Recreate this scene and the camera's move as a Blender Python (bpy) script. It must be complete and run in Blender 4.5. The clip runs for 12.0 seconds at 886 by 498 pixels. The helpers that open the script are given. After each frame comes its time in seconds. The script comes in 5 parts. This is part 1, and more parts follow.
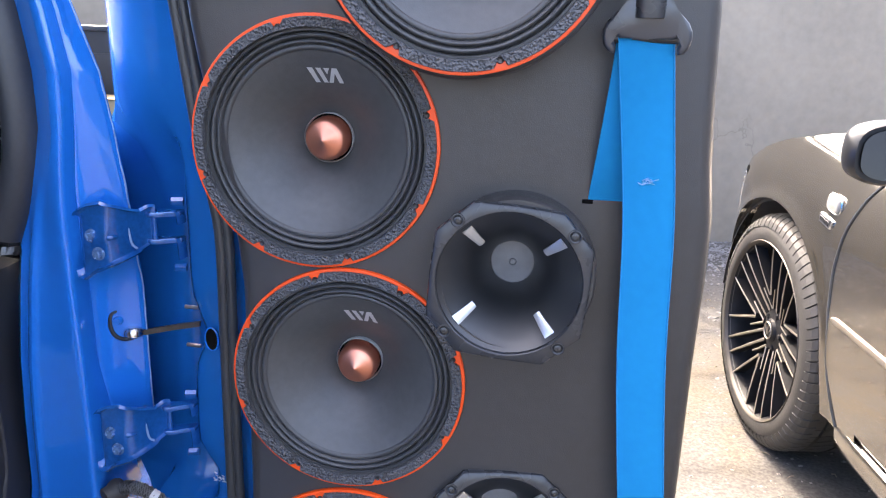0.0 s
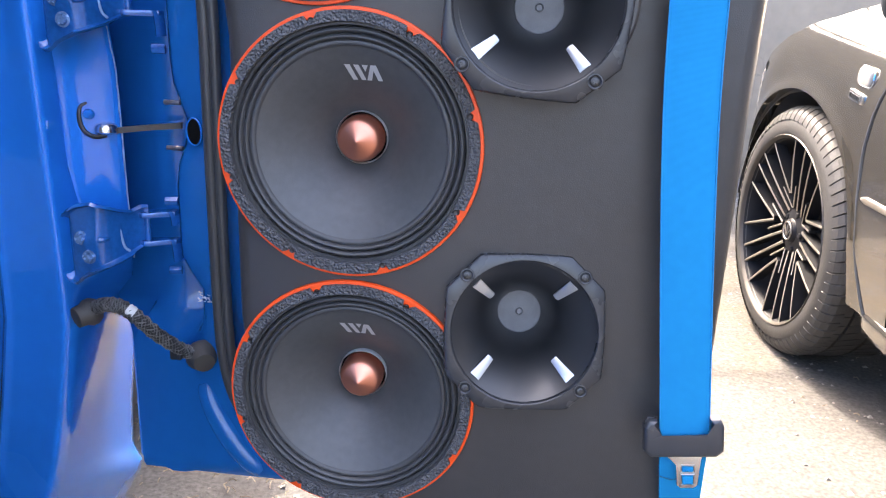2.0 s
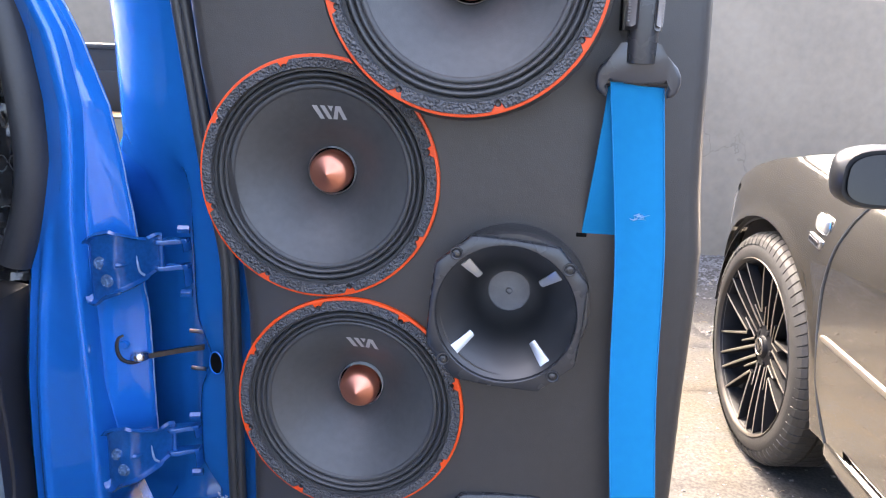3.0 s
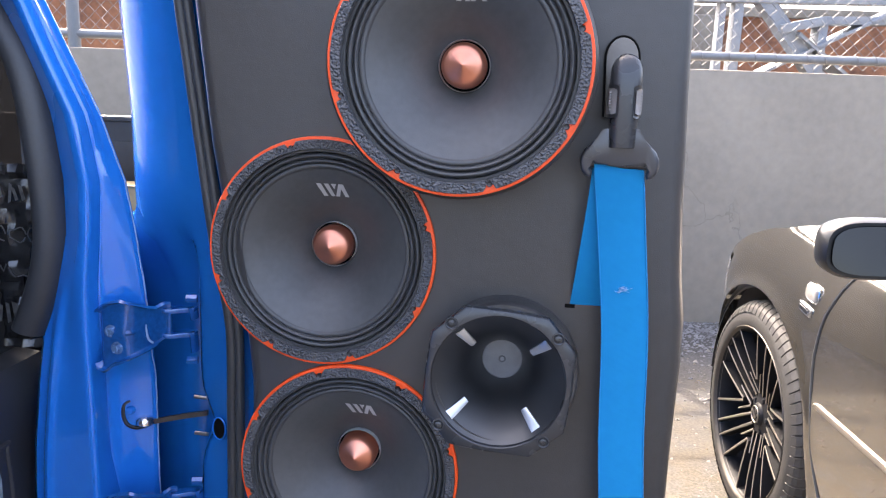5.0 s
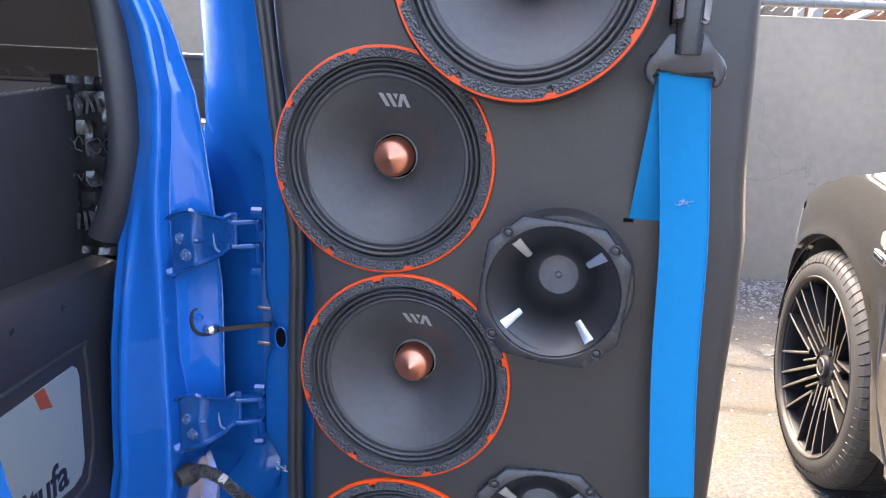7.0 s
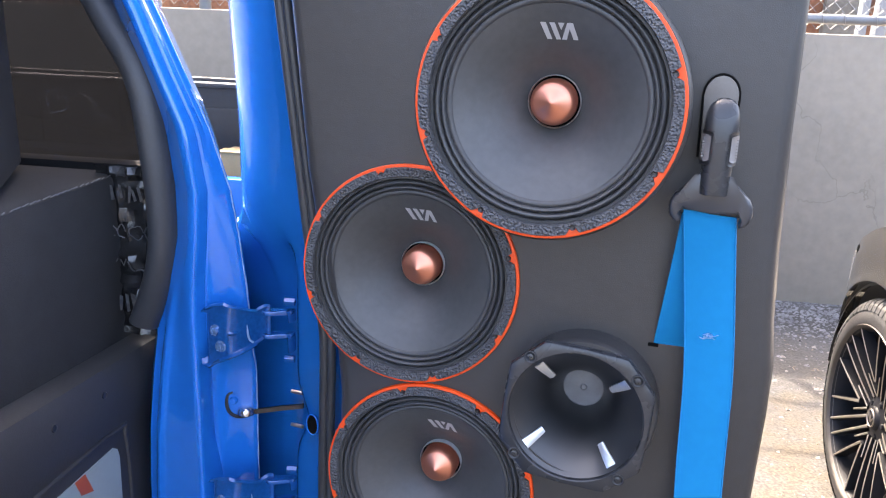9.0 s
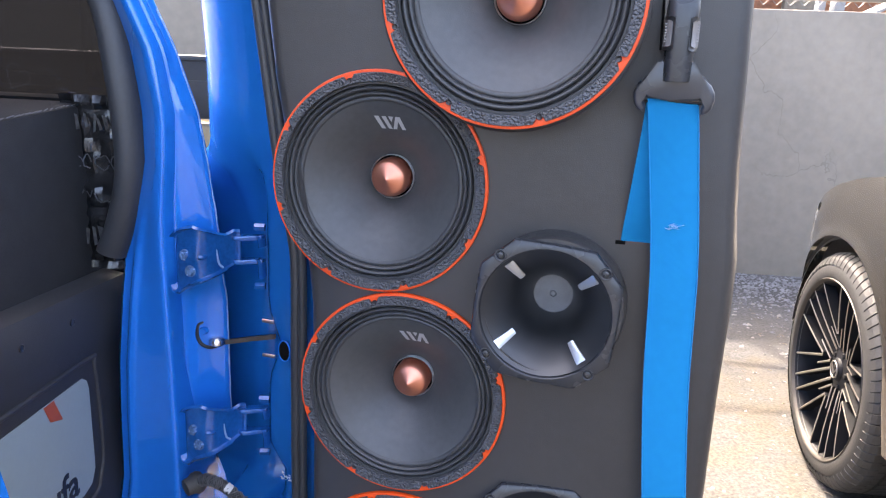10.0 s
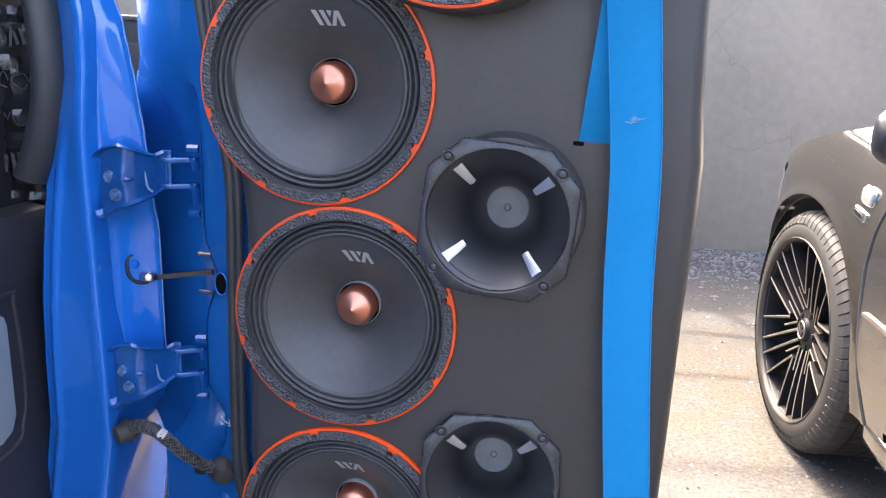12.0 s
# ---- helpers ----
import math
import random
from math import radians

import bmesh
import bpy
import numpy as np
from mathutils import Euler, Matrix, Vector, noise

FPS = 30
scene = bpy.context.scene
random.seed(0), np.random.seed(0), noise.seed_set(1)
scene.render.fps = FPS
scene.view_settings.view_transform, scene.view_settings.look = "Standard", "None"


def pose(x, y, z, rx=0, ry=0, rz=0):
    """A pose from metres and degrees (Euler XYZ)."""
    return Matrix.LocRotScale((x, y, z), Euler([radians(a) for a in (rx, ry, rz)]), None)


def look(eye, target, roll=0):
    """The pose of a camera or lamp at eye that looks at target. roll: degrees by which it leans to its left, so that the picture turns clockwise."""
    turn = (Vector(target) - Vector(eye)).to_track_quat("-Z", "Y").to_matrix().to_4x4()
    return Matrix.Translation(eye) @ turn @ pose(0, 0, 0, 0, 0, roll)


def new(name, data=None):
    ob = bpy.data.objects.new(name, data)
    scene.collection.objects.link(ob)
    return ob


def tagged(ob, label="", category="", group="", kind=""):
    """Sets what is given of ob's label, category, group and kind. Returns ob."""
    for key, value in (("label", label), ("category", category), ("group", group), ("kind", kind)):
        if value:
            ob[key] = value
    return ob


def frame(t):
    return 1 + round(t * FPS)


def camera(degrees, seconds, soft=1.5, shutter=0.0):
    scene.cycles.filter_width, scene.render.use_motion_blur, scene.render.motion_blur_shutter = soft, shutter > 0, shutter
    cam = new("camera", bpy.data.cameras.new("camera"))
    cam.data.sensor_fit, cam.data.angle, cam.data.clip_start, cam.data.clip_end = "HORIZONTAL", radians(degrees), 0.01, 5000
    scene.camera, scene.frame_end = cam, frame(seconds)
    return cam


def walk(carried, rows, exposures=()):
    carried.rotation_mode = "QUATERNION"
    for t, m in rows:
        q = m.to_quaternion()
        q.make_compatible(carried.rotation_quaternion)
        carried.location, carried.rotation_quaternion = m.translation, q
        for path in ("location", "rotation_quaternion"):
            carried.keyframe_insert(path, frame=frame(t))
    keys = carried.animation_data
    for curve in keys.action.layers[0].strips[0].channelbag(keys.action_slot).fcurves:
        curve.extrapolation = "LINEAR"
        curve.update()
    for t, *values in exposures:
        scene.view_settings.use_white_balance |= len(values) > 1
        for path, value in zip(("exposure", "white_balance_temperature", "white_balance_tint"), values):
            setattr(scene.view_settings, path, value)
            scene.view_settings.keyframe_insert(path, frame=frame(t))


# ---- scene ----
cam = camera(58.1, 12.0, soft=1.15)
METRES, EYE, TILT, LEAN, TURN = 1.35, 1.19, -18.0, -1.6, 0.0
ROWS = [
    (0.0, 0.0002, -0.0005, 0.0006, 0.02, -0.02, -0.02),
    (0.5, -0.0014, 0.0280, -0.0991, -0.07, -1.01, -0.12),
    (1.0, -0.0044, 0.0684, -0.1664, -0.16, -1.49, -0.10),
    (1.5, -0.0064, 0.1021, -0.1930, -0.21, -1.74, -0.15),
    (2.0, -0.0133, 0.0822, -0.1627, -0.27, -1.51, -0.14),
    (2.5, -0.0155, 0.0192, -0.0694, -0.27, -0.70, -0.12),
    (3.0, -0.0035, -0.0237, 0.0177, -0.37, 0.61, -0.11),
    (3.2, -0.0008, -0.0254, 0.0522, -0.35, 1.42, -0.08),
    (4.8, -0.0010, -0.0641, 0.0249, -0.44, 5.29, -0.20),
    (5.0, 0.0003, -0.0590, 0.0211, -0.33, 5.29, -0.28),
    (5.5, -0.0062, -0.0723, 0.0137, 0.04, 4.89, -0.47),
    (6.0, 0.0032, -0.0467, -0.0087, 0.83, 3.99, -0.88),
    (6.5, 0.0061, -0.0405, -0.0131, 2.30, 2.90, -1.54),
    (6.7, 0.0040, -0.0510, -0.0165, 2.99, 2.52, -1.82),
    (8.3, 0.0337, -0.0910, 0.0397, 8.13, 1.43, -3.44),
    (8.5, 0.0302, -0.0889, 0.0595, 8.07, 1.28, -3.34),
    (9.0, 0.0249, -0.0669, 0.0877, 7.89, 1.29, -3.12),
    (9.5, 0.0208, -0.0800, 0.0539, 6.96, 1.34, -2.69),
    (10.0, 0.0295, -0.0694, 0.0089, 5.79, 1.37, -2.22),
    (10.5, 0.0391, -0.0536, -0.0185, 4.64, 1.36, -1.78),
    (11.0, 0.0512, -0.0246, -0.0594, 3.59, 1.35, -1.47),
    (11.5, 0.0563, 0.0052, -0.0771, 3.13, 1.31, -1.44),
    (12.0, 0.0464, -0.0114, -0.0575, 3.67, 1.07, -1.88),
]
walk(cam, [(t, pose(0, 0, EYE, TILT, LEAN, TURN) @ pose(METRES * x, METRES * y, METRES * z, 90 + pitch, roll, yaw)) for t, x, y, z, yaw, pitch, roll in ROWS],
     [(0.0, 3.87, 7300, 14), (1.5, 4.02, 7300, 14), (3.0, 3.87, 7300, 14), (5.0, 3.62, 7300, 14), (6.5, 3.76, 7300, 14), (9.0, 3.84, 7300, 14), (12.0, 3.77, 7300, 14)])


# ---- world, sun ----
SUN_EL, SUN_AZ = 51.6, (-0.41, 0.91)
world = bpy.data.worlds.new("sky")
scene.world = world
world.use_nodes = True
wn = world.node_tree.nodes
sky = wn.new("ShaderNodeTexSky")
sky.sky_type = "NISHITA"
sky.sun_disc = False
sky.sun_elevation = radians(SUN_EL)
sky.sun_rotation = math.atan2(SUN_AZ[0], SUN_AZ[1])
sky.air_density, sky.dust_density = 0.75, 6.0
wn["Background"].inputs["Strength"].default_value = 0.15
world.node_tree.links.new(sky.outputs[0], wn["Background"].inputs[0])
sun_dir = Vector((SUN_AZ[0], SUN_AZ[1], 0)).normalized() * math.cos(radians(SUN_EL)) + Vector((0, 0, math.sin(radians(SUN_EL))))
sun = new("sun", bpy.data.lights.new("sun", "SUN"))
sun.data.energy, sun.data.angle, sun.data.color = 1.05, radians(0.6), (1.0, 0.95, 0.87)
sun.matrix_world = look(sun_dir * 20, (0, 0, 0))


# ---- materials ----
def material(name, color, rough=0.5, metal=0.0, coat=0.0, var=0.12, scale=8.0, bump=0.0, bump_scale=200.0, second=None, detail=3.0, spec=0.5):
    """A surface with colour variation at a large and a small scale and fine relief. scale and bump_scale are in cycles per metre."""
    m = bpy.data.materials.new(name)
    m.use_nodes = True
    nt = m.node_tree
    n, l = nt.nodes, nt.links
    p = n["Principled BSDF"]
    p.inputs["Roughness"].default_value = rough
    p.inputs["Metallic"].default_value = metal
    p.inputs["Coat Weight"].default_value = coat
    p.inputs["Coat Roughness"].default_value = 0.06
    p.inputs["Specular IOR Level"].default_value = spec
    geo = n.new("ShaderNodeTexCoord")
    big = n.new("ShaderNodeTexNoise")
    big.inputs["Scale"].default_value, big.inputs["Detail"].default_value = scale, detail
    fine = n.new("ShaderNodeTexNoise")
    fine.inputs["Scale"].default_value, fine.inputs["Detail"].default_value = scale * 14, 2.0
    for tex in (big, fine):
        l.new(geo.outputs["Object"], tex.inputs["Vector"])
    add = n.new("ShaderNodeMath")
    add.operation = "MULTIPLY_ADD"
    l.new(fine.outputs["Fac"], add.inputs[0])
    add.inputs[1].default_value = 0.5
    l.new(big.outputs["Fac"], add.inputs[2])
    ramp = n.new("ShaderNodeMapRange")
    ramp.inputs["From Min"].default_value, ramp.inputs["From Max"].default_value = 0.45, 1.05
    l.new(add.outputs[0], ramp.inputs["Value"])
    mix = n.new("ShaderNodeMix")
    mix.data_type = "RGBA"
    dark = second or tuple(c * (1 - var) for c in color)
    mix.inputs["A"].default_value = (*dark, 1)
    mix.inputs["B"].default_value = (*[min(1, c * (1 + var * 0.6)) for c in color], 1)
    l.new(ramp.outputs[0], mix.inputs["Factor"])
    l.new(mix.outputs["Result"], p.inputs["Base Color"])
    rr = n.new("ShaderNodeMapRange")
    rr.inputs["To Min"].default_value, rr.inputs["To Max"].default_value = max(0.02, rough - 0.06), min(1, rough + 0.08)
    l.new(big.outputs["Fac"], rr.inputs["Value"])
    l.new(rr.outputs[0], p.inputs["Roughness"])
    if bump:
        t = n.new("ShaderNodeTexNoise")
        t.inputs["Scale"].default_value, t.inputs["Detail"].default_value = bump_scale, 4.0
        l.new(geo.outputs["Object"], t.inputs["Vector"])
        b = n.new("ShaderNodeBump")
        b.inputs["Strength"].default_value, b.inputs["Distance"].default_value = min(1.0, bump), 0.002
        l.new(t.outputs["Fac"], b.inputs["Height"])
        l.new(b.outputs[0], p.inputs["Normal"])
    return m


def leather(name, color, rough):
    """Embossed vinyl: a cell grain with soft undulation below it."""
    m = material(name, color, rough, var=0.15, scale=5.0, spec=0.5)
    nt = m.node_tree
    n, l = nt.nodes, nt.links
    geo = n.new("ShaderNodeTexCoord")
    cell = n.new("ShaderNodeTexVoronoi")
    cell.feature = "DISTANCE_TO_EDGE"
    cell.inputs["Scale"].default_value = 580.0
    soft = n.new("ShaderNodeTexNoise")
    soft.inputs["Scale"].default_value, soft.inputs["Detail"].default_value = 22.0, 3.0
    for tex in (cell, soft):
        l.new(geo.outputs["Object"], tex.inputs["Vector"])
    b1 = n.new("ShaderNodeBump")
    b1.inputs["Strength"].default_value, b1.inputs["Distance"].default_value = 0.22, 0.005
    l.new(soft.outputs["Fac"], b1.inputs["Height"])
    b2 = n.new("ShaderNodeBump")
    b2.inputs["Strength"].default_value, b2.inputs["Distance"].default_value = 0.24, 0.0008
    l.new(cell.outputs["Distance"], b2.inputs["Height"])
    l.new(b1.outputs[0], b2.inputs["Normal"])
    l.new(b2.outputs[0], n["Principled BSDF"].inputs["Normal"])
    return m


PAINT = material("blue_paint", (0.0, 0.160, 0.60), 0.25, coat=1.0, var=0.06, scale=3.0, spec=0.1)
# A darker blue than PAINT, for the door pressing.
JAMB = material("darker_blue_paint", (0.0, 0.110, 0.375), 0.22, coat=0.55, var=0.08, scale=3.0, spec=0.2)
PAINT.node_tree.nodes["Principled BSDF"].inputs["Coat IOR"].default_value = 1.62
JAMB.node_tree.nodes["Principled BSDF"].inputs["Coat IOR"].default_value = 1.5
VINYL = leather("black_vinyl", (0.041, 0.039, 0.0385), 0.38)
CARPET = material("black_carpet", (0.030, 0.031, 0.034), 0.9, var=0.3, scale=30.0, bump=0.8, bump_scale=900.0)
CONE = material("paper_cone", (0.067, 0.068, 0.069), 0.43, var=0.25, scale=9.0, bump=0.12, bump_scale=700.0, spec=0.5)
SURROUND = material("cloth_surround", (0.046, 0.047, 0.049), 0.36, var=0.2, scale=20.0, bump=0.2, bump_scale=1200.0)
GASKET = material("foam_gasket", (0.070, 0.073, 0.080), 0.45, var=0.35, scale=60.0)


def crackle(m, scale, strength, distance):
    """Lumpy embossing, as on coarse foam or crinkle paint."""
    nt = m.node_tree
    n, l = nt.nodes, nt.links
    geo = n.new("ShaderNodeTexCoord")
    cell = n.new("ShaderNodeTexVoronoi")
    cell.feature = "SMOOTH_F1"
    cell.inputs["Scale"].default_value, cell.inputs["Randomness"].default_value = scale, 1.0
    wob = n.new("ShaderNodeTexNoise")
    wob.inputs["Scale"].default_value, wob.inputs["Detail"].default_value = scale * 0.6, 3.0
    add = n.new("ShaderNodeMath")
    add.operation = "ADD"
    for tex in (cell, wob):
        l.new(geo.outputs["Object"], tex.inputs["Vector"])
    l.new(cell.outputs["Distance"], add.inputs[0])
    l.new(wob.outputs["Fac"], add.inputs[1])
    b = n.new("ShaderNodeBump")
    b.inputs["Strength"].default_value, b.inputs["Distance"].default_value = strength, distance
    l.new(add.outputs[0], b.inputs["Height"])
    l.new(b.outputs[0], n["Principled BSDF"].inputs["Normal"])


crackle(GASKET, 430.0, 1.0, 0.0032)
VOID = material("dark_void", (0.004, 0.004, 0.004), 0.9, var=0.1, spec=0.1)
RED = material("red_enamel", (0.86, 0.075, 0.006), 0.4, var=0.1, scale=20.0)
COPPER = material("copper_anodised", (0.88, 0.35, 0.23), 0.40, metal=1.0, var=0.05, scale=20.0)
SILVER = material("silver_print", (0.55, 0.55, 0.55), 0.45, metal=0.3, var=0.05)
PLASTIC = material("black_plastic", (0.030, 0.032, 0.036), 0.26, var=0.15, scale=25.0, bump=0.06, bump_scale=900.0)
GLOSS = material("gloss_black_plastic", (0.010, 0.011, 0.013), 0.40, coat=0.12, var=0.1, scale=20.0, spec=1.0)
GUIDE = material("belt_guide_plastic", (0.034, 0.038, 0.046), 0.28, var=0.15, scale=25.0, spec=0.7)
CHROME = material("bright_metal", (0.75, 0.76, 0.78), 0.2, metal=1.0, var=0.06, scale=30.0)
FIN = material("satin_fin_metal", (0.62, 0.63, 0.64), 0.33, metal=0.8, var=0.08, scale=60.0)
STEEL = material("zinc_steel", (0.42, 0.41, 0.39), 0.38, metal=1.0, var=0.2, scale=60.0, bump=0.1, bump_scale=500.0)
DARKSTEEL = material("dark_screw", (0.07, 0.07, 0.072), 0.35, metal=0.8, var=0.2, scale=100.0)
RUBBER = material("rubber", (0.044, 0.045, 0.047), 0.40, var=0.25, scale=15.0, bump=0.08, bump_scale=300.0)
PLATE = material("warm_grey_plate", (0.150, 0.136, 0.120), 0.5, var=0.15, scale=40.0)
GREYPLASTIC = material("grey_plastic", (0.20, 0.19, 0.185), 0.5, var=0.1, scale=20.0)
PLUG = material("plug_plastic", (0.14, 0.145, 0.155), 0.5, var=0.2, scale=70.0)
BELT = material("blue_webbing", (0.0, 0.203, 0.44), 0.7, var=0.06, scale=8.0, spec=0.04)
SELVEDGE = material("woven_edge", (0.01, 0.21, 0.46), 0.8, var=0.1, scale=40.0, spec=0.04)
FRAY = material("frayed_thread", (0.25, 0.42, 0.62), 0.8)


def weave(m, lines):
    """Fine cross ribs of a woven strap."""
    nt = m.node_tree
    n, l = nt.nodes, nt.links
    geo = n.new("ShaderNodeTexCoord")
    w = n.new("ShaderNodeTexWave")
    w.bands_direction = "Z"
    w.inputs["Scale"].default_value, w.inputs["Distortion"].default_value = lines, 0.4
    l.new(geo.outputs["Object"], w.inputs["Vector"])
    b = n.new("ShaderNodeBump")
    b.inputs["Strength"].default_value, b.inputs["Distance"].default_value = 0.12, 0.0006
    l.new(w.outputs["Fac"], b.inputs["Height"])
    l.new(b.outputs[0], n["Principled BSDF"].inputs["Normal"])


weave(BELT, 330.0)


# ---- building helpers ----
def part(name, bm, mat, parent=None, label="", smooth=40, kind=""):
    """Links a bmesh as one mesh object, in its parent's space."""
    bmesh.ops.recalc_face_normals(bm, faces=bm.faces)
    me = bpy.data.meshes.new(name)
    bm.to_mesh(me)
    bm.free()
    if mat:
        me.materials.append(mat)
    if smooth:
        me.shade_smooth()
        me.set_sharp_from_angle(angle=radians(smooth))
    ob = new(name, me)
    ob.parent = parent
    if label:
        ob["label"] = label
    if kind:
        ob["kind"] = kind
    return ob


def thing(name, m, label, category, group="", kind=""):
    ob = new(name)
    ob.matrix_world = m
    ob.empty_display_size = 0.05
    return tagged(ob, label, category, group, kind)


def box(bm, x0, x1, y0, y1, z0, z1, bevel=0.0, m=None):
    r = bmesh.ops.create_cube(bm, size=1)
    vs = r["verts"]
    for v in vs:
        v.co = Vector(((x0 + x1) / 2 + v.co.x * (x1 - x0), (y0 + y1) / 2 + v.co.y * (y1 - y0), (z0 + z1) / 2 + v.co.z * (z1 - z0)))
    if m:
        for v in vs:
            v.co = m @ v.co
    if bevel:
        es = {e for v in vs for e in v.link_edges}
        bmesh.ops.bevel(bm, geom=list(es), offset=bevel, segments=2, affect="EDGES", profile=0.6)
    return bm


def lathe(bm, profile, segments=64, centre=(0, 0, 0), closed=False):
    """Turns (radius, y) pairs round the y axis."""
    cx, cy, cz = centre
    rings = []
    for r, y in profile:
        if r < 1e-6:
            rings.append([bm.verts.new((cx, cy + y, cz))])
        else:
            rings.append([bm.verts.new((cx + r * math.cos(2 * math.pi * i / segments), cy + y, cz + r * math.sin(2 * math.pi * i / segments))) for i in range(segments)])
    pairs = list(zip(rings, rings[1:])) + ([(rings[-1], rings[0])] if closed else [])
    for a, b in pairs:
        for i in range(segments):
            j = (i + 1) % segments
            if len(a) == 1 and len(b) == 1:
                continue
            if len(a) == 1:
                bm.faces.new((a[0], b[i], b[j]))
            elif len(b) == 1:
                bm.faces.new((a[i], a[j], b[0]))
            else:
                bm.faces.new((a[i], a[j], b[j], b[i]))
    return bm


def loft(bm, rows, closed=False, caps=False):
    """Joins rows of points into a surface; closed: each row is a loop."""
    vs = [[bm.verts.new(p) for p in row] for row in rows]
    for a, b in zip(vs, vs[1:]):
        k = len(a)
        for i in range(k if closed else k - 1):
            j = (i + 1) % k
            bm.faces.new((a[i], a[j], b[j], b[i]))
    if caps and closed:
        bm.faces.new(list(reversed(vs[0])))
        bm.faces.new(vs[-1])
    return bm


def tube(bm, points, radius, sides=8, flat=1.0):
    """A rod along points; radius may be a number or one for each point."""
    pts = [Vector(p) for p in points]
    rows = []
    side = None
    for i, p in enumerate(pts):
        way = (pts[min(i + 1, len(pts) - 1)] - pts[max(i - 1, 0)]).normalized()
        if side is None:
            side = way.orthogonal().normalized()
        side = (side - way * side.dot(way)).normalized()
        other = way.cross(side)
        r = radius[i] if isinstance(radius, (list, tuple)) else radius
        rows.append([p + (side * math.cos(a) + other * math.sin(a) * flat) * r for a in (2 * math.pi * k / sides for k in range(sides))])
    return loft(bm, rows, closed=True, caps=True)


def smooth_path(points, n):
    """n points on a Catmull-Rom line through the given ones."""
    pts = [Vector(p) for p in points]
    pts = [pts[0] * 2 - pts[1]] + pts + [pts[-1] * 2 - pts[-2]]
    out = []
    k = len(pts) - 3
    for i in range(n):
        s = min(i / (n - 1) * k, k - 1e-6)
        j, t = int(s), s - int(s)
        a, b, c, d = pts[j:j + 4]
        out.append(0.5 * ((2 * b) + (c - a) * t + (2 * a - 5 * b + 4 * c - d) * t * t + (3 * b - a - 3 * c + d) * t ** 3))
    return out


def prism(bm, outline, y0, y1, bevel=0.0, m=None):
    """An (x, z) outline from y0 (front) to y1."""
    a = [bm.verts.new((x, y0, z)) for x, z in outline]
    b = [bm.verts.new((x, y1, z)) for x, z in outline]
    k = len(a)
    f = bm.faces.new(a)
    bm.faces.new(list(reversed(b)))
    for i in range(k):
        bm.faces.new((a[i], b[i], b[(i + 1) % k], a[(i + 1) % k]))
    if bevel:
        bmesh.ops.bevel(bm, geom=list(f.edges), offset=bevel, segments=2, affect="EDGES", profile=0.6)
    if m:
        bmesh.ops.transform(bm, matrix=m, verts=bm.verts)
    return bm


def interp(table, x):
    xs = [r[0] for r in table]
    return [float(np.interp(x, xs, [r[k] for r in table])) for k in range(1, len(table[0]))]


# the open door's own space: x along its inner face, y into it, z up
DOOR = Matrix(((0.99285, 0.11923, 0.00531, 0.0), (-0.11935, 0.99187, 0.04413, 0.73924), (0.0, -0.04445, 0.99901, 0.0), (0, 0, 0, 1)))


def on_door(x, y, z, rx=0, ry=0, rz=0):
    return DOOR @ pose(x, y, z, rx, ry, rz)


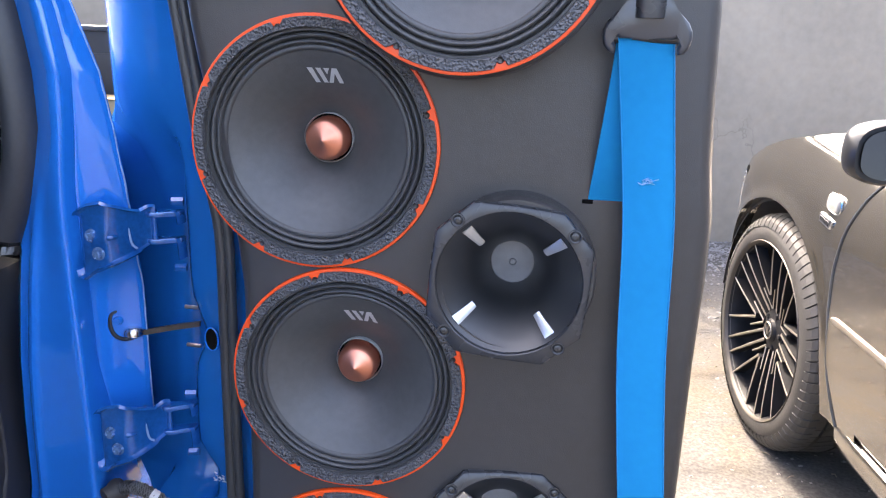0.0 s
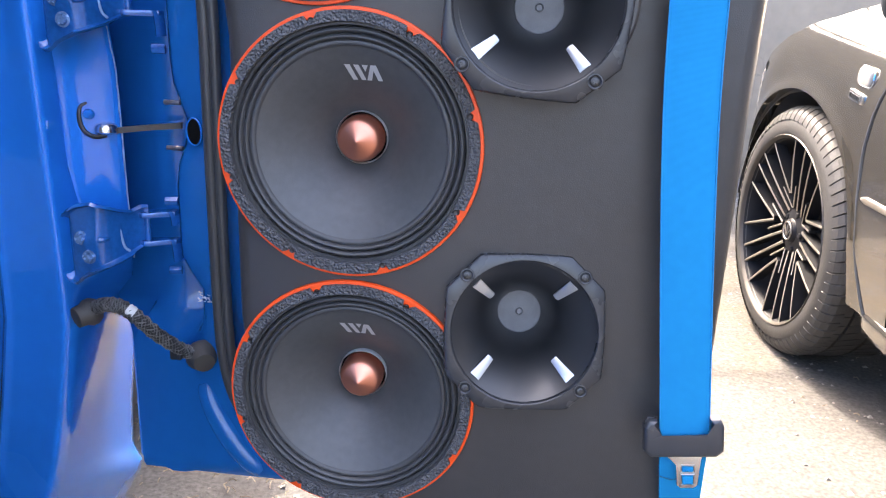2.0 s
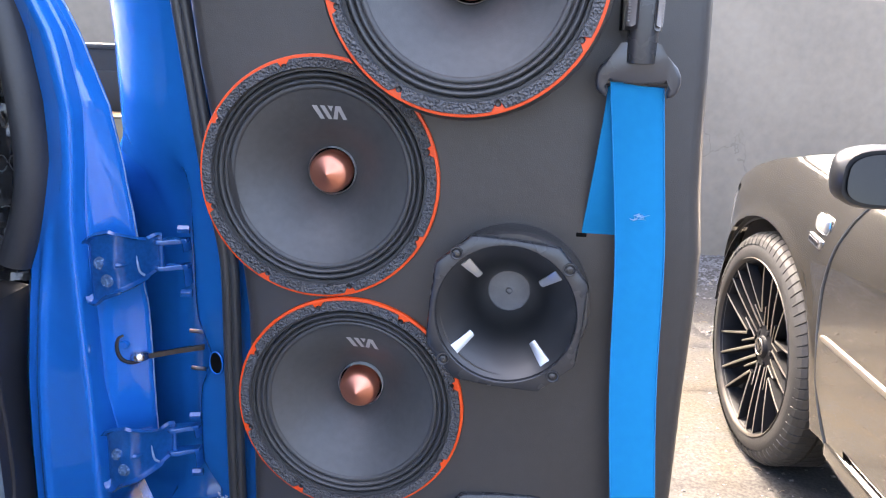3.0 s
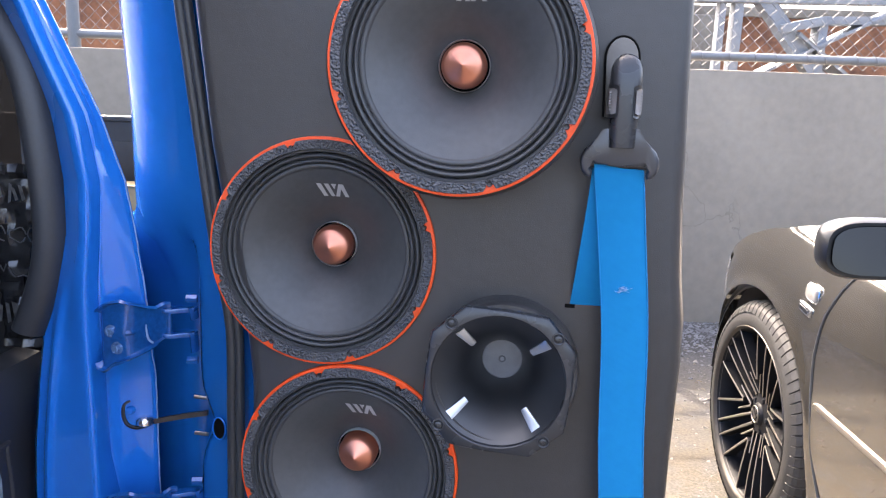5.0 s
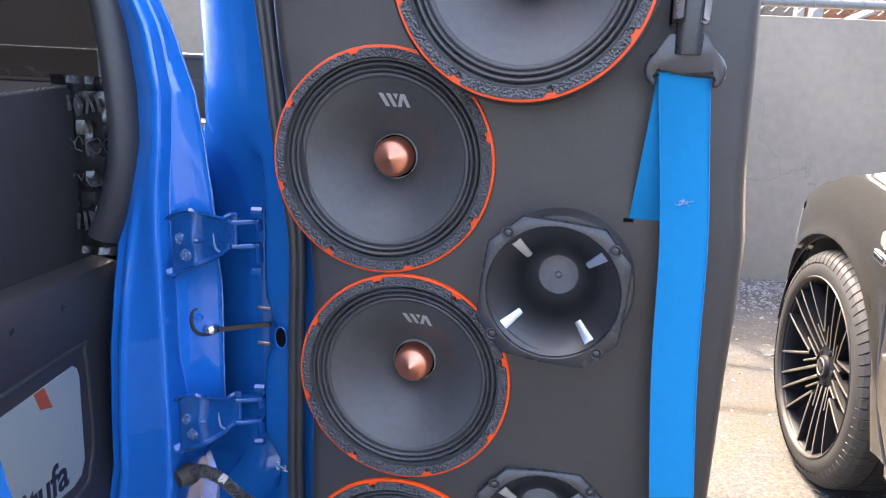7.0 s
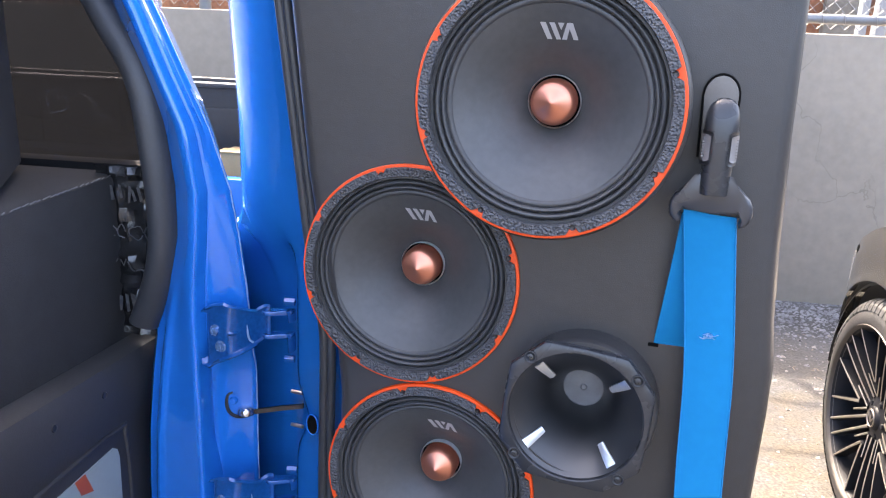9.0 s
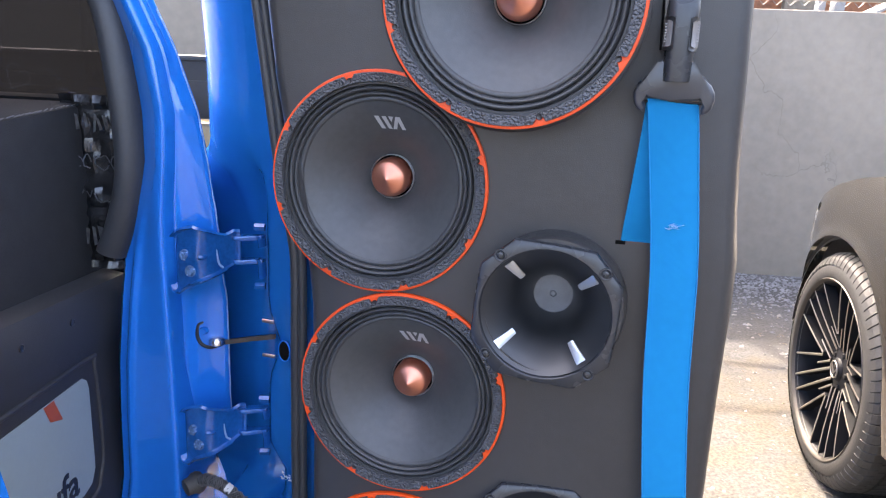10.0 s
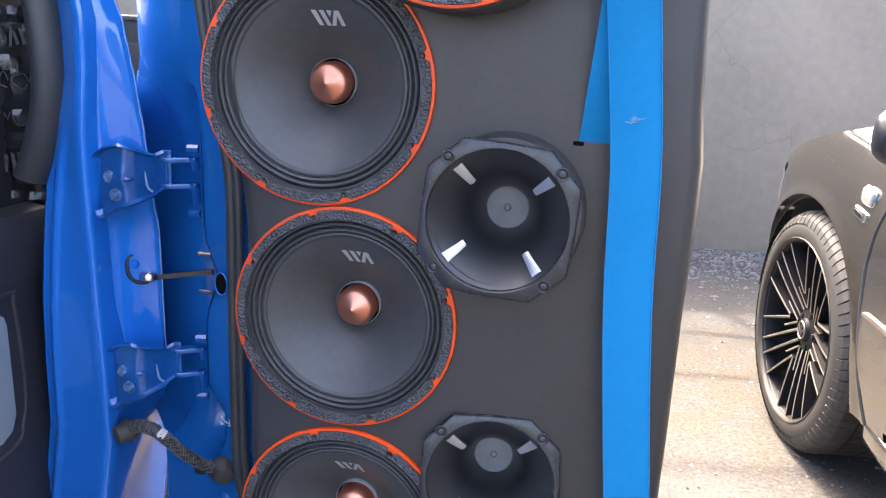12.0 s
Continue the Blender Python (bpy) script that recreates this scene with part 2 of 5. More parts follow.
# ---- ground, wall, fence, background ----
def yard():
    """Worn concrete under blown sand: pale and tan patches, dark specks, rough relief."""
    m = material("dusty_concrete", (0.072, 0.0705, 0.0665), 0.92, var=0.35, scale=3.2, detail=10.0, second=(0.036, 0.0335, 0.0295))
    nt = m.node_tree
    n, l = nt.nodes, nt.links
    geo = n.new("ShaderNodeTexCoord")
    speck = n.new("ShaderNodeTexNoise")
    speck.inputs["Scale"].default_value, speck.inputs["Detail"].default_value = 110.0, 8.0
    cell = n.new("ShaderNodeTexVoronoi")
    cell.inputs["Scale"].default_value = 34.0
    for tex in (speck, cell):
        l.new(geo.outputs["Object"], tex.inputs["Vector"])
    p = n["Principled BSDF"]
    src = p.inputs["Base Color"].links[0].from_socket
    ramp = n.new("ShaderNodeMapRange")
    ramp.inputs["From Min"].default_value, ramp.inputs["From Max"].default_value = 0.36, 0.62
    ramp.inputs["To Min"].default_value, ramp.inputs["To Max"].default_value = 0.62, 1.13
    l.new(speck.outputs["Fac"], ramp.inputs["Value"])
    # tan drift of straw dust across the yard, with a ragged border
    sep = n.new("ShaderNodeSeparateXYZ")
    l.new(geo.outputs["Object"], sep.inputs[0])
    wob = n.new("ShaderNodeTexNoise")
    wob.inputs["Scale"].default_value, wob.inputs["Detail"].default_value = 5.0, 8.0
    l.new(geo.outputs["Object"], wob.inputs["Vector"])
    edge = n.new("ShaderNodeMath")
    edge.operation = "MULTIPLY_ADD"
    l.new(wob.outputs["Fac"], edge.inputs[0])
    edge.inputs[1].default_value = 1.1
    l.new(sep.outputs["Y"], edge.inputs[2])
    zone = n.new("ShaderNodeMapRange")
    zone.inputs["From Min"].default_value, zone.inputs["From Max"].default_value = 2.25, 2.65
    l.new(edge.outputs[0], zone.inputs["Value"])
    far = n.new("ShaderNodeMapRange")
    far.inputs["From Min"].default_value, far.inputs["From Max"].default_value = 3.75, 3.35
    l.new(edge.outputs[0], far.inputs["Value"])
    drift = n.new("ShaderNodeMix")
    drift.data_type = "RGBA"
    drift.inputs["B"].default_value = (0.069, 0.0592, 0.0435, 1)
    patch = n.new("ShaderNodeTexNoise")
    patch.inputs["Scale"].default_value, patch.inputs["Detail"].default_value = 9.0, 7.0
    l.new(geo.outputs["Object"], patch.inputs["Vector"])
    strong = n.new("ShaderNodeMapRange")
    strong.inputs["From Min"].default_value, strong.inputs["From Max"].default_value = 0.36, 0.62
    l.new(patch.outputs["Fac"], strong.inputs["Value"])
    both = n.new("ShaderNodeMath")
    both.operation = "MULTIPLY"
    within = n.new("ShaderNodeMath")
    within.operation = "MULTIPLY"
    l.new(zone.outputs[0], within.inputs[0])
    l.new(far.outputs[0], within.inputs[1])
    l.new(within.outputs[0], both.inputs[0])
    l.new(strong.outputs[0], both.inputs[1])
    l.new(both.outputs[0], drift.inputs["Factor"])
    l.new(src, drift.inputs["A"])
    src = drift.outputs["Result"]
    mul = n.new("ShaderNodeMix")
    mul.data_type, mul.blend_type = "RGBA", "MULTIPLY"
    mul.inputs["Factor"].default_value = 1.0
    l.new(src, mul.inputs["A"])
    l.new(ramp.outputs[0], mul.inputs["B"])
    l.new(mul.outputs["Result"], p.inputs["Base Color"])
    b = n.new("ShaderNodeBump")
    b.inputs["Strength"].default_value, b.inputs["Distance"].default_value = 0.5, 0.006
    l.new(speck.outputs["Fac"], b.inputs["Height"])
    l.new(b.outputs[0], p.inputs["Normal"])
    return m


def plaster():
    """Grey painted render with hairline cracks and faint runs."""
    m = material("grey_plaster", (0.248, 0.212, 0.166), 0.85, var=0.22, scale=1.5, bump=0.3, bump_scale=30.0, detail=6.0)
    nt = m.node_tree
    n, l = nt.nodes, nt.links
    geo = n.new("ShaderNodeTexCoord")
    warp = n.new("ShaderNodeTexNoise")
    warp.inputs["Scale"].default_value, warp.inputs["Detail"].default_value = 3.5, 5.0
    l.new(geo.outputs["Object"], warp.inputs["Vector"])
    mixv = n.new("ShaderNodeMix")
    mixv.data_type = "RGBA"
    mixv.inputs["Factor"].default_value = 0.35
    l.new(geo.outputs["Object"], mixv.inputs["A"])
    l.new(warp.outputs["Color"], mixv.inputs["B"])
    crack = n.new("ShaderNodeTexVoronoi")
    crack.feature = "DISTANCE_TO_EDGE"
    crack.inputs["Scale"].default_value = 2.6
    l.new(mixv.outputs["Result"], crack.inputs["Vector"])
    thin = n.new("ShaderNodeMapRange")
    thin.inputs["From Min"].default_value, thin.inputs["From Max"].default_value = 0.0, 0.005
    l.new(crack.outputs["Distance"], thin.inputs["Value"])
    mask = n.new("ShaderNodeTexNoise")
    mask.inputs["Scale"].default_value = 1.1
    l.new(geo.outputs["Object"], mask.inputs["Vector"])
    keep = n.new("ShaderNodeMapRange")
    keep.inputs["From Min"].default_value, keep.inputs["From Max"].default_value = 0.50, 0.60
    keep.inputs["To Min"].default_value, keep.inputs["To Max"].default_value = 1.0, 0.77
    l.new(mask.outputs["Fac"], keep.inputs["Value"])
    top = n.new("ShaderNodeMath")
    top.operation = "MAXIMUM"
    l.new(thin.outputs[0], top.inputs[0])
    l.new(keep.outputs[0], top.inputs[1])
    p = n["Principled BSDF"]
    src = p.inputs["Base Color"].links[0].from_socket
    mul = n.new("ShaderNodeMix")
    mul.data_type, mul.blend_type = "RGBA", "MULTIPLY"
    mul.inputs["Factor"].default_value = 1.0
    l.new(src, mul.inputs["A"])
    l.new(top.outputs[0], mul.inputs["B"])
    l.new(mul.outputs["Result"], p.inputs["Base Color"])
    return m


GROUND = yard()
WALLPAINT = plaster()
GALV = material("galvanised", (0.17, 0.178, 0.185), 0.55, metal=0.4, var=0.15, scale=12.0)
STONE = material("grit", (0.21, 0.195, 0.172), 0.9, var=0.4, scale=30.0)
BRICK = material("brick_far", (0.23, 0.10, 0.05), 0.9, var=0.6, scale=2.2, bump=0.3, bump_scale=30.0, second=(0.085, 0.040, 0.026))
CREAMY = material("cream_card", (0.26, 0.18, 0.085), 0.7, var=0.15, scale=10.0)

bm = bmesh.new()
G = 48
xs = [math.copysign(abs(i / G) ** 3 * 400, i) for i in range(-G, G + 1)]
vs = [[bm.verts.new((x + 0.4, y + 2.0, 0.006 * noise.noise((x * 1.3, y * 1.3, 0)) if abs(x) < 8 and abs(y) < 8 else 0)) for x in xs] for y in xs]
for a, b in zip(vs, vs[1:]):
    for i in range(len(a) - 1):
        bm.faces.new((a[i], a[i + 1], b[i + 1], b[i]))
tagged(part("ground", bm, GROUND), "dusty pale concrete yard with sand and grit", "ground", kind="structure")

WALL_Y, WALL_TOP = 3.9, 1.285
bm = bmesh.new()
box(bm, -9, 9, WALL_Y, WALL_Y + 0.18, -0.1, WALL_TOP, 0.008)
tagged(part("wall_north", bm, WALLPAINT), "grey plastered boundary wall with cracks and stains", "wall", kind="structure")


def fence():
    f = thing("chain_link_fence", pose(0, WALL_Y + 0.09, WALL_TOP), "galvanised chain-link fence on top of the grey wall", "fence")
    for z in (0.066, 0.44, 0.945):
        bm = bmesh.new()
        tube(bm, [(-9, 0, z), (9, 0, z)], 0.018 if z > 0.1 else 0.022, 10)
        part("rail", bm, GALV, f)
    for x in (-6.6, -4.2, -1.8, 0.558, 2.98, 5.4):
        bm = bmesh.new()
        tube(bm, [(x, 0.0, -0.2), (x, 0.0, 1.25)], 0.031, 10)
        part("post", bm, GALV, f)
    bm = bmesh.new()
    step = 0.062
    for i in range(int(6.4 / step)):
        for s in (-1, 1):
            row = [Vector((-2.6 + (i + (k % 2) * 0.5 * s) * step, 0.022 + 0.002 * s * (-1) ** k, 0.02 + k * step * 0.5)) for k in range(int(1.2 / (step * 0.5)))]
            tube(bm, row, 0.0018, 3)
    part("wire_mesh", bm, GALV, f, kind="stuff")
    bm = bmesh.new()
    for i in range(34):
        x = -1.2 + i * 0.124 + 0.02 * math.sin(i * 2.7)
        tube(bm, [(x + 0.006 * a, 0.026 * math.cos(a), 0.066 + 0.026 * math.sin(a)) for a in (0.5 * k for k in range(15))], 0.0019, 4)
    part("tie_wire", bm, GALV, f, "bright wire ties wound round the rail", kind="stuff")


fence()


from mathutils.geometry import delaunay_2d_cdt

# ---- pickup door: shell, trim panel, weatherstrip, hinges ----
door = thing("pickup_door", DOOR.copy(), "open blue pickup rear door with a black vinyl speaker baffle", "car door")
SPEAKERS = [(-0.132, 0.0, 1.039), (-0.097, 0.0, 0.783), (-0.094, 0.0, 0.521)]
POD = (0.02, -0.075, 1.246)
HORNS = [(0.072, -0.043, 0.919), (0.080, -0.012, 0.612)]


def ring_points(cx, cz, r, k=40):
    return [(cx + r * math.cos(2 * math.pi * i / k), cz + r * math.sin(2 * math.pi * i / k)) for i in range(k)]


def offset_outline(pts, d):
    """Moves a closed outline (counter-clockwise) inwards by d."""
    out = []
    k = len(pts)
    for i in range(k):
        p, q, r = Vector(pts[i - 1]), Vector(pts[i]), Vector(pts[(i + 1) % k])
        a, b = (q - p).normalized(), (r - q).normalized()
        n = Vector((-a.y - b.y, a.x + b.x))
        n = n / max(0.3, n.length_squared / 2)
        out.append(tuple(q + n * d))
    return out


def trim_panel():
    """The upholstered baffle: a padded sheet with openings for the drivers, wrapped round its edges."""
    right = [(0.262, 0.350), (0.265, 0.40), (0.266, 0.43), (0.266, 0.56), (0.267, 0.70), (0.267, 0.83), (0.269, 0.93), (0.2685, 0.985), (0.262, 1.036), (0.2565, 1.11), (0.2515, 1.23), (0.2495, 1.32), (0.245, 1.50)]
    left = [(-0.300, 1.50), (-0.284, 1.34), (-0.262, 1.15), (-0.240, 1.03), (-0.221, 0.93), (-0.216, 0.88), (-0.214, 0.73), (-0.214, 0.60), (-0.205, 0.50), (-0.185, 0.42), (-0.165, 0.404)]
    bottom = [(-0.075, 0.3985), (-0.035, 0.3925), (0.024, 0.381), (0.083, 0.367), (0.143, 0.355), (0.22, 0.345)]
    outline = bottom[:0] + [(-0.165, 0.404)] + bottom + right + left[:-1]
    fine = []
    for i, p in enumerate(outline):
        q = outline[(i + 1) % len(outline)]
        k = max(1, int((Vector(q) - Vector(p)).length / 0.02))
        fine += [tuple(Vector(p).lerp(Vector(q), j / k)) for j in range(k)]
    bm = bmesh.new()
    steps = [(0.016, 0.0), (0.009, 0.0015), (0.004, 0.005), (0.0, 0.012), (0.0, 0.075)]
    loops = [[bm.verts.new((x, y, z)) for x, z in offset_outline(fine, d)] for d, y in steps]
    for a, b in zip(loops, loops[1:]):
        for i in range(len(a)):
            j = (i + 1) % len(a)
            bm.faces.new((a[i], a[j], b[j], b[i]))
    holes = [(c[0], c[2], 0.119) for c in SPEAKERS] + [(POD[0], POD[2], 0.119)] + [(c[0], c[2], 0.069) for c in HORNS]
    flat, lines = [(v.co.x, v.co.z) for v in loops[0]], []
    owner = list(loops[0])
    k = len(owner)
    lines += [(i, (i + 1) % k) for i in range(k)]
    for cx, cz, r in holes:
        ring = [bm.verts.new((x, 0, z)) for x, z in ring_points(cx, cz, r)]
        inner = [bm.verts.new((x, 0.075, z)) for x, z in ring_points(cx, cz, r)]
        base, m = len(owner), len(ring)
        owner += ring
        flat += [(v.co.x, v.co.z) for v in ring]
        for i in range(m):
            j = (i + 1) % m
            lines.append((base + i, base + j))
            bm.faces.new((ring[i], ring[j], inner[j], inner[i]))
    vs, _, faces, source, _, _ = delaunay_2d_cdt([Vector(p) for p in flat], lines, [], 1, 1e-6)
    pick = [owner[s[0]] if s else bm.verts.new((p.x, 0, p.y)) for p, s in zip(vs, source)]
    rim = [Vector(p) for p in flat[:k]]
    for f in faces:
        c = sum((vs[i] for i in f), Vector((0, 0))) / len(f)
        inside = sum((rim[i].y > c.y) != (rim[i - 1].y > c.y) and c.x < (rim[i - 1].x - rim[i].x) * (c.y - rim[i].y) / (rim[i - 1].y - rim[i].y) + rim[i].x for i in range(k)) % 2
        if inside and all(math.hypot(c.x - hx, c.y - hz) > r - 0.001 for hx, hz, r in holes):
            bm.faces.new([pick[i] for i in f])
    return part("trim_panel", bm, VINYL, door, "black grained vinyl baffle panel", smooth=50)


trim_panel()


def sheet_y(x):
    """Depth of the door's lower sheet, below the stepped edge."""
    return interp([(-0.44, 0.190), (-0.31, 0.136), (-0.25, 0.121), (-0.20, 0.116), (0.3, 0.116)], x)[0]


def door_shell():
    """The painted pressing behind the panel: hinge face, edge channel and outer skin."""
    # z, shift of the hinge edge, bottom narrowing
    rows = []
    table = [(0.28, 0.010), (0.31, 0.0), (0.40, 0.0), (0.60, 0.0), (0.90, 0.0), (1.05, -0.004), (1.18, -0.008), (1.34, -0.022), (1.55, -0.045)]
    prof = [(-0.200, 0.145), (-0.206, 0.076), (-0.222, 0.070), (-0.232, 0.074), (-0.238, 0.096), (-0.27, 0.105), (-0.300, 0.114), (-0.322, 0.120), (-0.330, 0.128), (-0.333, 0.160), (-0.3345, 0.214), (-0.343, 0.203), (-0.357, 0.195), (-0.373, 0.193), (-0.389, 0.198), (-0.404, 0.210),
            (-0.445, 0.215), (-0.454, 0.225), (-0.454, 0.237), (-0.440, 0.249), (-0.40, 0.255), (-0.1, 0.255), (0.24, 0.245), (0.258, 0.225), (0.258, 0.10), (0.25, 0.078), (0.238, 0.082), (0.228, 0.145)]
    foot = [(-0.185, 0.150)] + [(x, sheet_y(x)) for x in (-0.192, -0.205, -0.220, -0.238, -0.262, -0.285, -0.306, -0.322, -0.340, -0.358, -0.376, -0.394, -0.412, -0.430)] + prof[15:]
    head = prof[:4] + [(-0.240, 0.092), (-0.256, 0.096), (-0.272, 0.094), (-0.290, 0.095), (-0.310, 0.098), (-0.330, 0.103), (-0.350, 0.111), (-0.370, 0.121), (-0.390, 0.133), (-0.410, 0.149), (-0.428, 0.167), (-0.441, 0.186)] + prof[16:]
    for i in range(56):
        row = []
        for (x, y), (xf, yf), (xh, yh) in zip(prof, foot, head):
            base = 0.43 if x > -0.13 else 0.36 if x > -0.201 else 0.339 - 0.65 * (min(yf, 0.19) - 0.10)
            z = base + (1.55 - base) * (i / 55) ** 1.25
            f = min(1.0, max(0.0, (0.555 - z) / 0.085))
            f = f * f * (3 - 2 * f)
            g = min(1.0, max(0.0, (z - 0.915) / 0.165))
            g = g * g * (3 - 2 * g)
            x, y = x + (xh - x) * g, y + (yh - y) * g
            (sh,) = interp(table, z)
            x += sh * min(1.0, max(0.0, (-0.21 - x) / 0.06 if z > 0.9 else (-0.27 - x) / 0.08))
            if -0.336 < x < -0.262 and z < 0.95:
                x += min(1.0, (-0.262 - x) / 0.06) * (0.018 * math.exp(-((z - 0.772) / 0.034) ** 2) + 0.024 * min(1.0, max(0.0, (0.612 - z) / 0.03)))
            if x < -0.43 and z < 1.06:
                x -= 0.024 * min(1.0, (1.06 - z) / 0.05)
            curl = 0.006 * max(0.0, 1 - (z - base) / 0.012) ** 2 if y < 0.2 else 0.0
            row.append((x + (xf - x) * f, y + (yf - y) * f + curl, z))
        rows.append(row)
    bm = bmesh.new()
    loft(bm, rows, closed=True, caps=True)
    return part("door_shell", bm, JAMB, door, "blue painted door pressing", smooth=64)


door_shell()


def weatherstrip():
    """Twin-lipped rubber seal that runs down the hinge side and under the panel."""
    line = [(-0.352, 1.50), (-0.329, 1.34), (-0.301, 1.14), (-0.284, 1.02), (-0.268, 0.94), (-0.264, 0.89), (-0.264, 0.79), (-0.263, 0.58), (-0.258, 0.50), (-0.243, 0.45), (-0.215, 0.41), (-0.17, 0.395)]
    pts = smooth_path([(x, 0.083, z) for x, z in line], 90)
    bm = bmesh.new()
    tube(bm, [p + Vector((-0.005, 0, 0)) for p in pts], 0.0075, 10)
    tube(bm, [p + Vector((0.006, -0.004, 0.0)) for p in pts], 0.006, 10)
    return part("weatherstrip", bm, RUBBER, door, "black rubber door seal")


weatherstrip()

for rad, a0, a1, wid in ((0.234, 199, 232, 0.019), (0.190, 203, 234, 0.015)):
    bm = bmesh.new()
    arc = [(-0.094 + rad * math.cos(radians(a)), 0.521 + rad * math.sin(radians(a))) for a in (a0 + (a1 - a0) * i / 24 for i in range(25))]
    tube(bm, [(x, sheet_y(x) + wid * 0.45, z) for x, z in arc], [wid * (0.55 + 0.45 * math.sin(math.pi * i / 24) ** 0.5) for i in range(25)], 16)
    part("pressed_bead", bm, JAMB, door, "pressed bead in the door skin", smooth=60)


def hinge(zc, dx):
    """A pressed hinge arm with turned-up lips, bolted to the body and reaching to the door's edge."""
    n = 34
    plan = smooth_path([(-0.440, 0.076, 0), (-0.433, 0.070, 0), (-0.421, 0.068, 0), (-0.408, 0.066, 0), (-0.398, 0.068, 0), (-0.389, 0.078, 0), (-0.381, 0.090, 0), (-0.374, 0.101, 0), (-0.368, 0.108, 0), (-0.363, 0.111, 0)], n)
    lo = [(0, -0.034), (0.07, -0.041), (0.15, -0.041), (0.26, -0.031), (0.45, -0.021), (0.65, -0.013), (0.85, -0.004), (1, -0.003)]
    hi = [(0, 0.033), (0.1, 0.040), (0.2, 0.047), (0.36, 0.052), (0.5, 0.046), (0.62, 0.040), (0.72, 0.037), (0.84, 0.041), (1, 0.040)]
    rows = []
    for i, p in enumerate(plan):
        s = i / (n - 1)
        a, b = interp(lo, s)[0], interp(hi, s)[0]
        way = (plan[min(i + 1, n - 1)] - plan[max(i - 1, 0)]).normalized()
        out = Vector((way.y, -way.x, 0))
        lip = 0.0085 if s < 0.72 else 0.005
        row = []
        for t, o in ((0, lip), (0.0, 0.004), (0.035, 0.0), (0.35, 0.0), (0.46, 0.0035 if 0.22 < s < 0.42 else 0.0), (0.60, 0.0), (0.965, 0.0), (1.0, 0.004), (1.0, lip)):
            row.append(Vector((p.x + dx, p.y, zc + a + (b - a) * t)) + out * o)
        back = [q - out * 0.0035 for q in reversed(row)]
        back[0].z += 0.003
        back[-1].z -= 0.003
        rows.append(row + back)
    bm = bmesh.new()
    loft(bm, rows, closed=True, caps=True)
    arm = part("hinge", bm, SHADEPAINT, door, "blue painted steel door hinge", smooth=45)
    bm = bmesh.new()
    tube(bm, [(-0.364 + dx, 0.1095, zc - 0.005), (-0.364 + dx, 0.1095, zc + 0.035)], 0.0036, 12)
    part("pin", bm, SHADEPAINT, arm)
    for za, drop in ((0.0315, 0.013), (-0.002, 0.024)):
        bm = bmesh.new()
        k = [(-0.3735, 0.113), (-0.3725, 0.105), (-0.366, 0.1005), (-0.358, 0.102), (-0.348, 0.110), (-0.334, 0.117), (-0.334, 0.130), (-0.350, 0.125), (-0.362, 0.1205), (-0.371, 0.118)]
        loft(bm, [[(-0.355 + dx + (x + 0.355) * g, 0.116 + (y - 0.116) * g, zc + za + z) for x, y in k] for z, g in ((-0.003, 0.96), (-0.0018, 1.0), (0.0018, 1.0), (0.003, 0.96))], closed=True, caps=True)
        part("knuckle", bm, SHADEPAINT, arm)
        bm = bmesh.new()
        loft(bm, [[(x + dx + lean, y, zc + za + z) for x, y in ((-0.3385, 0.114), (-0.3365, 0.112), (-0.3335, 0.116), (-0.3335, 0.130), (-0.3375, 0.130))] for z, lean in ((0.003, -0.003), (0.0, -0.001), (-0.3 * drop, 0.0), (-drop, 0.001))], closed=True, caps=True)
        part("hook", bm, SHADEPAINT, arm, smooth=60)
    for s0, s1, zr, r in ((0.34, 0.56, 0.010, 0.0036),):
        bm = bmesh.new()
        tube(bm, [plan[int(s0 * n) + i] + Vector((dx, 0.0005, zc + zr)) for i in range(int((s1 - s0) * n))], [r * math.sin(math.pi * (i + 0.5) / int((s1 - s0) * n)) ** 0.6 for i in range(int((s1 - s0) * n))], 12)
        part("rib", bm, SHADEPAINT, arm, smooth=60)
    # pale bead that draws the highlight along the arm's bend
    bm = bmesh.new()
    q = plan[int(0.62 * n)]
    tube(bm, smooth_path([(q.x + dx - 0.002, q.y - 0.0005, zc + 0.034), (q.x + dx - 0.003, q.y - 0.001, zc + 0.028), (q.x + dx - 0.0015, q.y - 0.001, zc + 0.012), (q.x + dx + 0.001, q.y, zc - 0.002), (q.x + dx + 0.005, q.y + 0.004, zc - 0.008)], 16), 0.0014, 8)
    part("bend_highlight", bm, PALELINE, arm, "pale bead for the highlight on the hinge's bend")
    for bx, by, bz in ((-0.422, 0.0685, 0.0107), (-0.4140, 0.0675, -0.0105)):
        bm = bmesh.new()
        c = (bx + dx, by, zc + bz)
        lathe(bm, [(0.0, -0.0072), (0.0034, -0.0072), (0.0040, -0.0066), (0.0054, -0.0066), (0.0058, -0.0058), (0.0058, -0.0015)], 6, c)
        lathe(bm, [(0.0056, -0.0022), (0.0080, -0.0018), (0.0086, 0.0), (0.0086, 0.003)], 20, c)
        part("bolt", bm, BOLT, arm, "pale blue bolt head")
    for bz in (0.0445, -0.040):
        bm = bmesh.new()
        tube(bm, [(-0.349 + dx, 0.1245, zc + bz), (-0.3478 + dx, 0.125, zc + bz), (-0.334 + dx, 0.128, zc + bz)], [0.0044, 0.0056, 0.0056], 6)
        part("stud", bm, SHADEPAINT, arm)


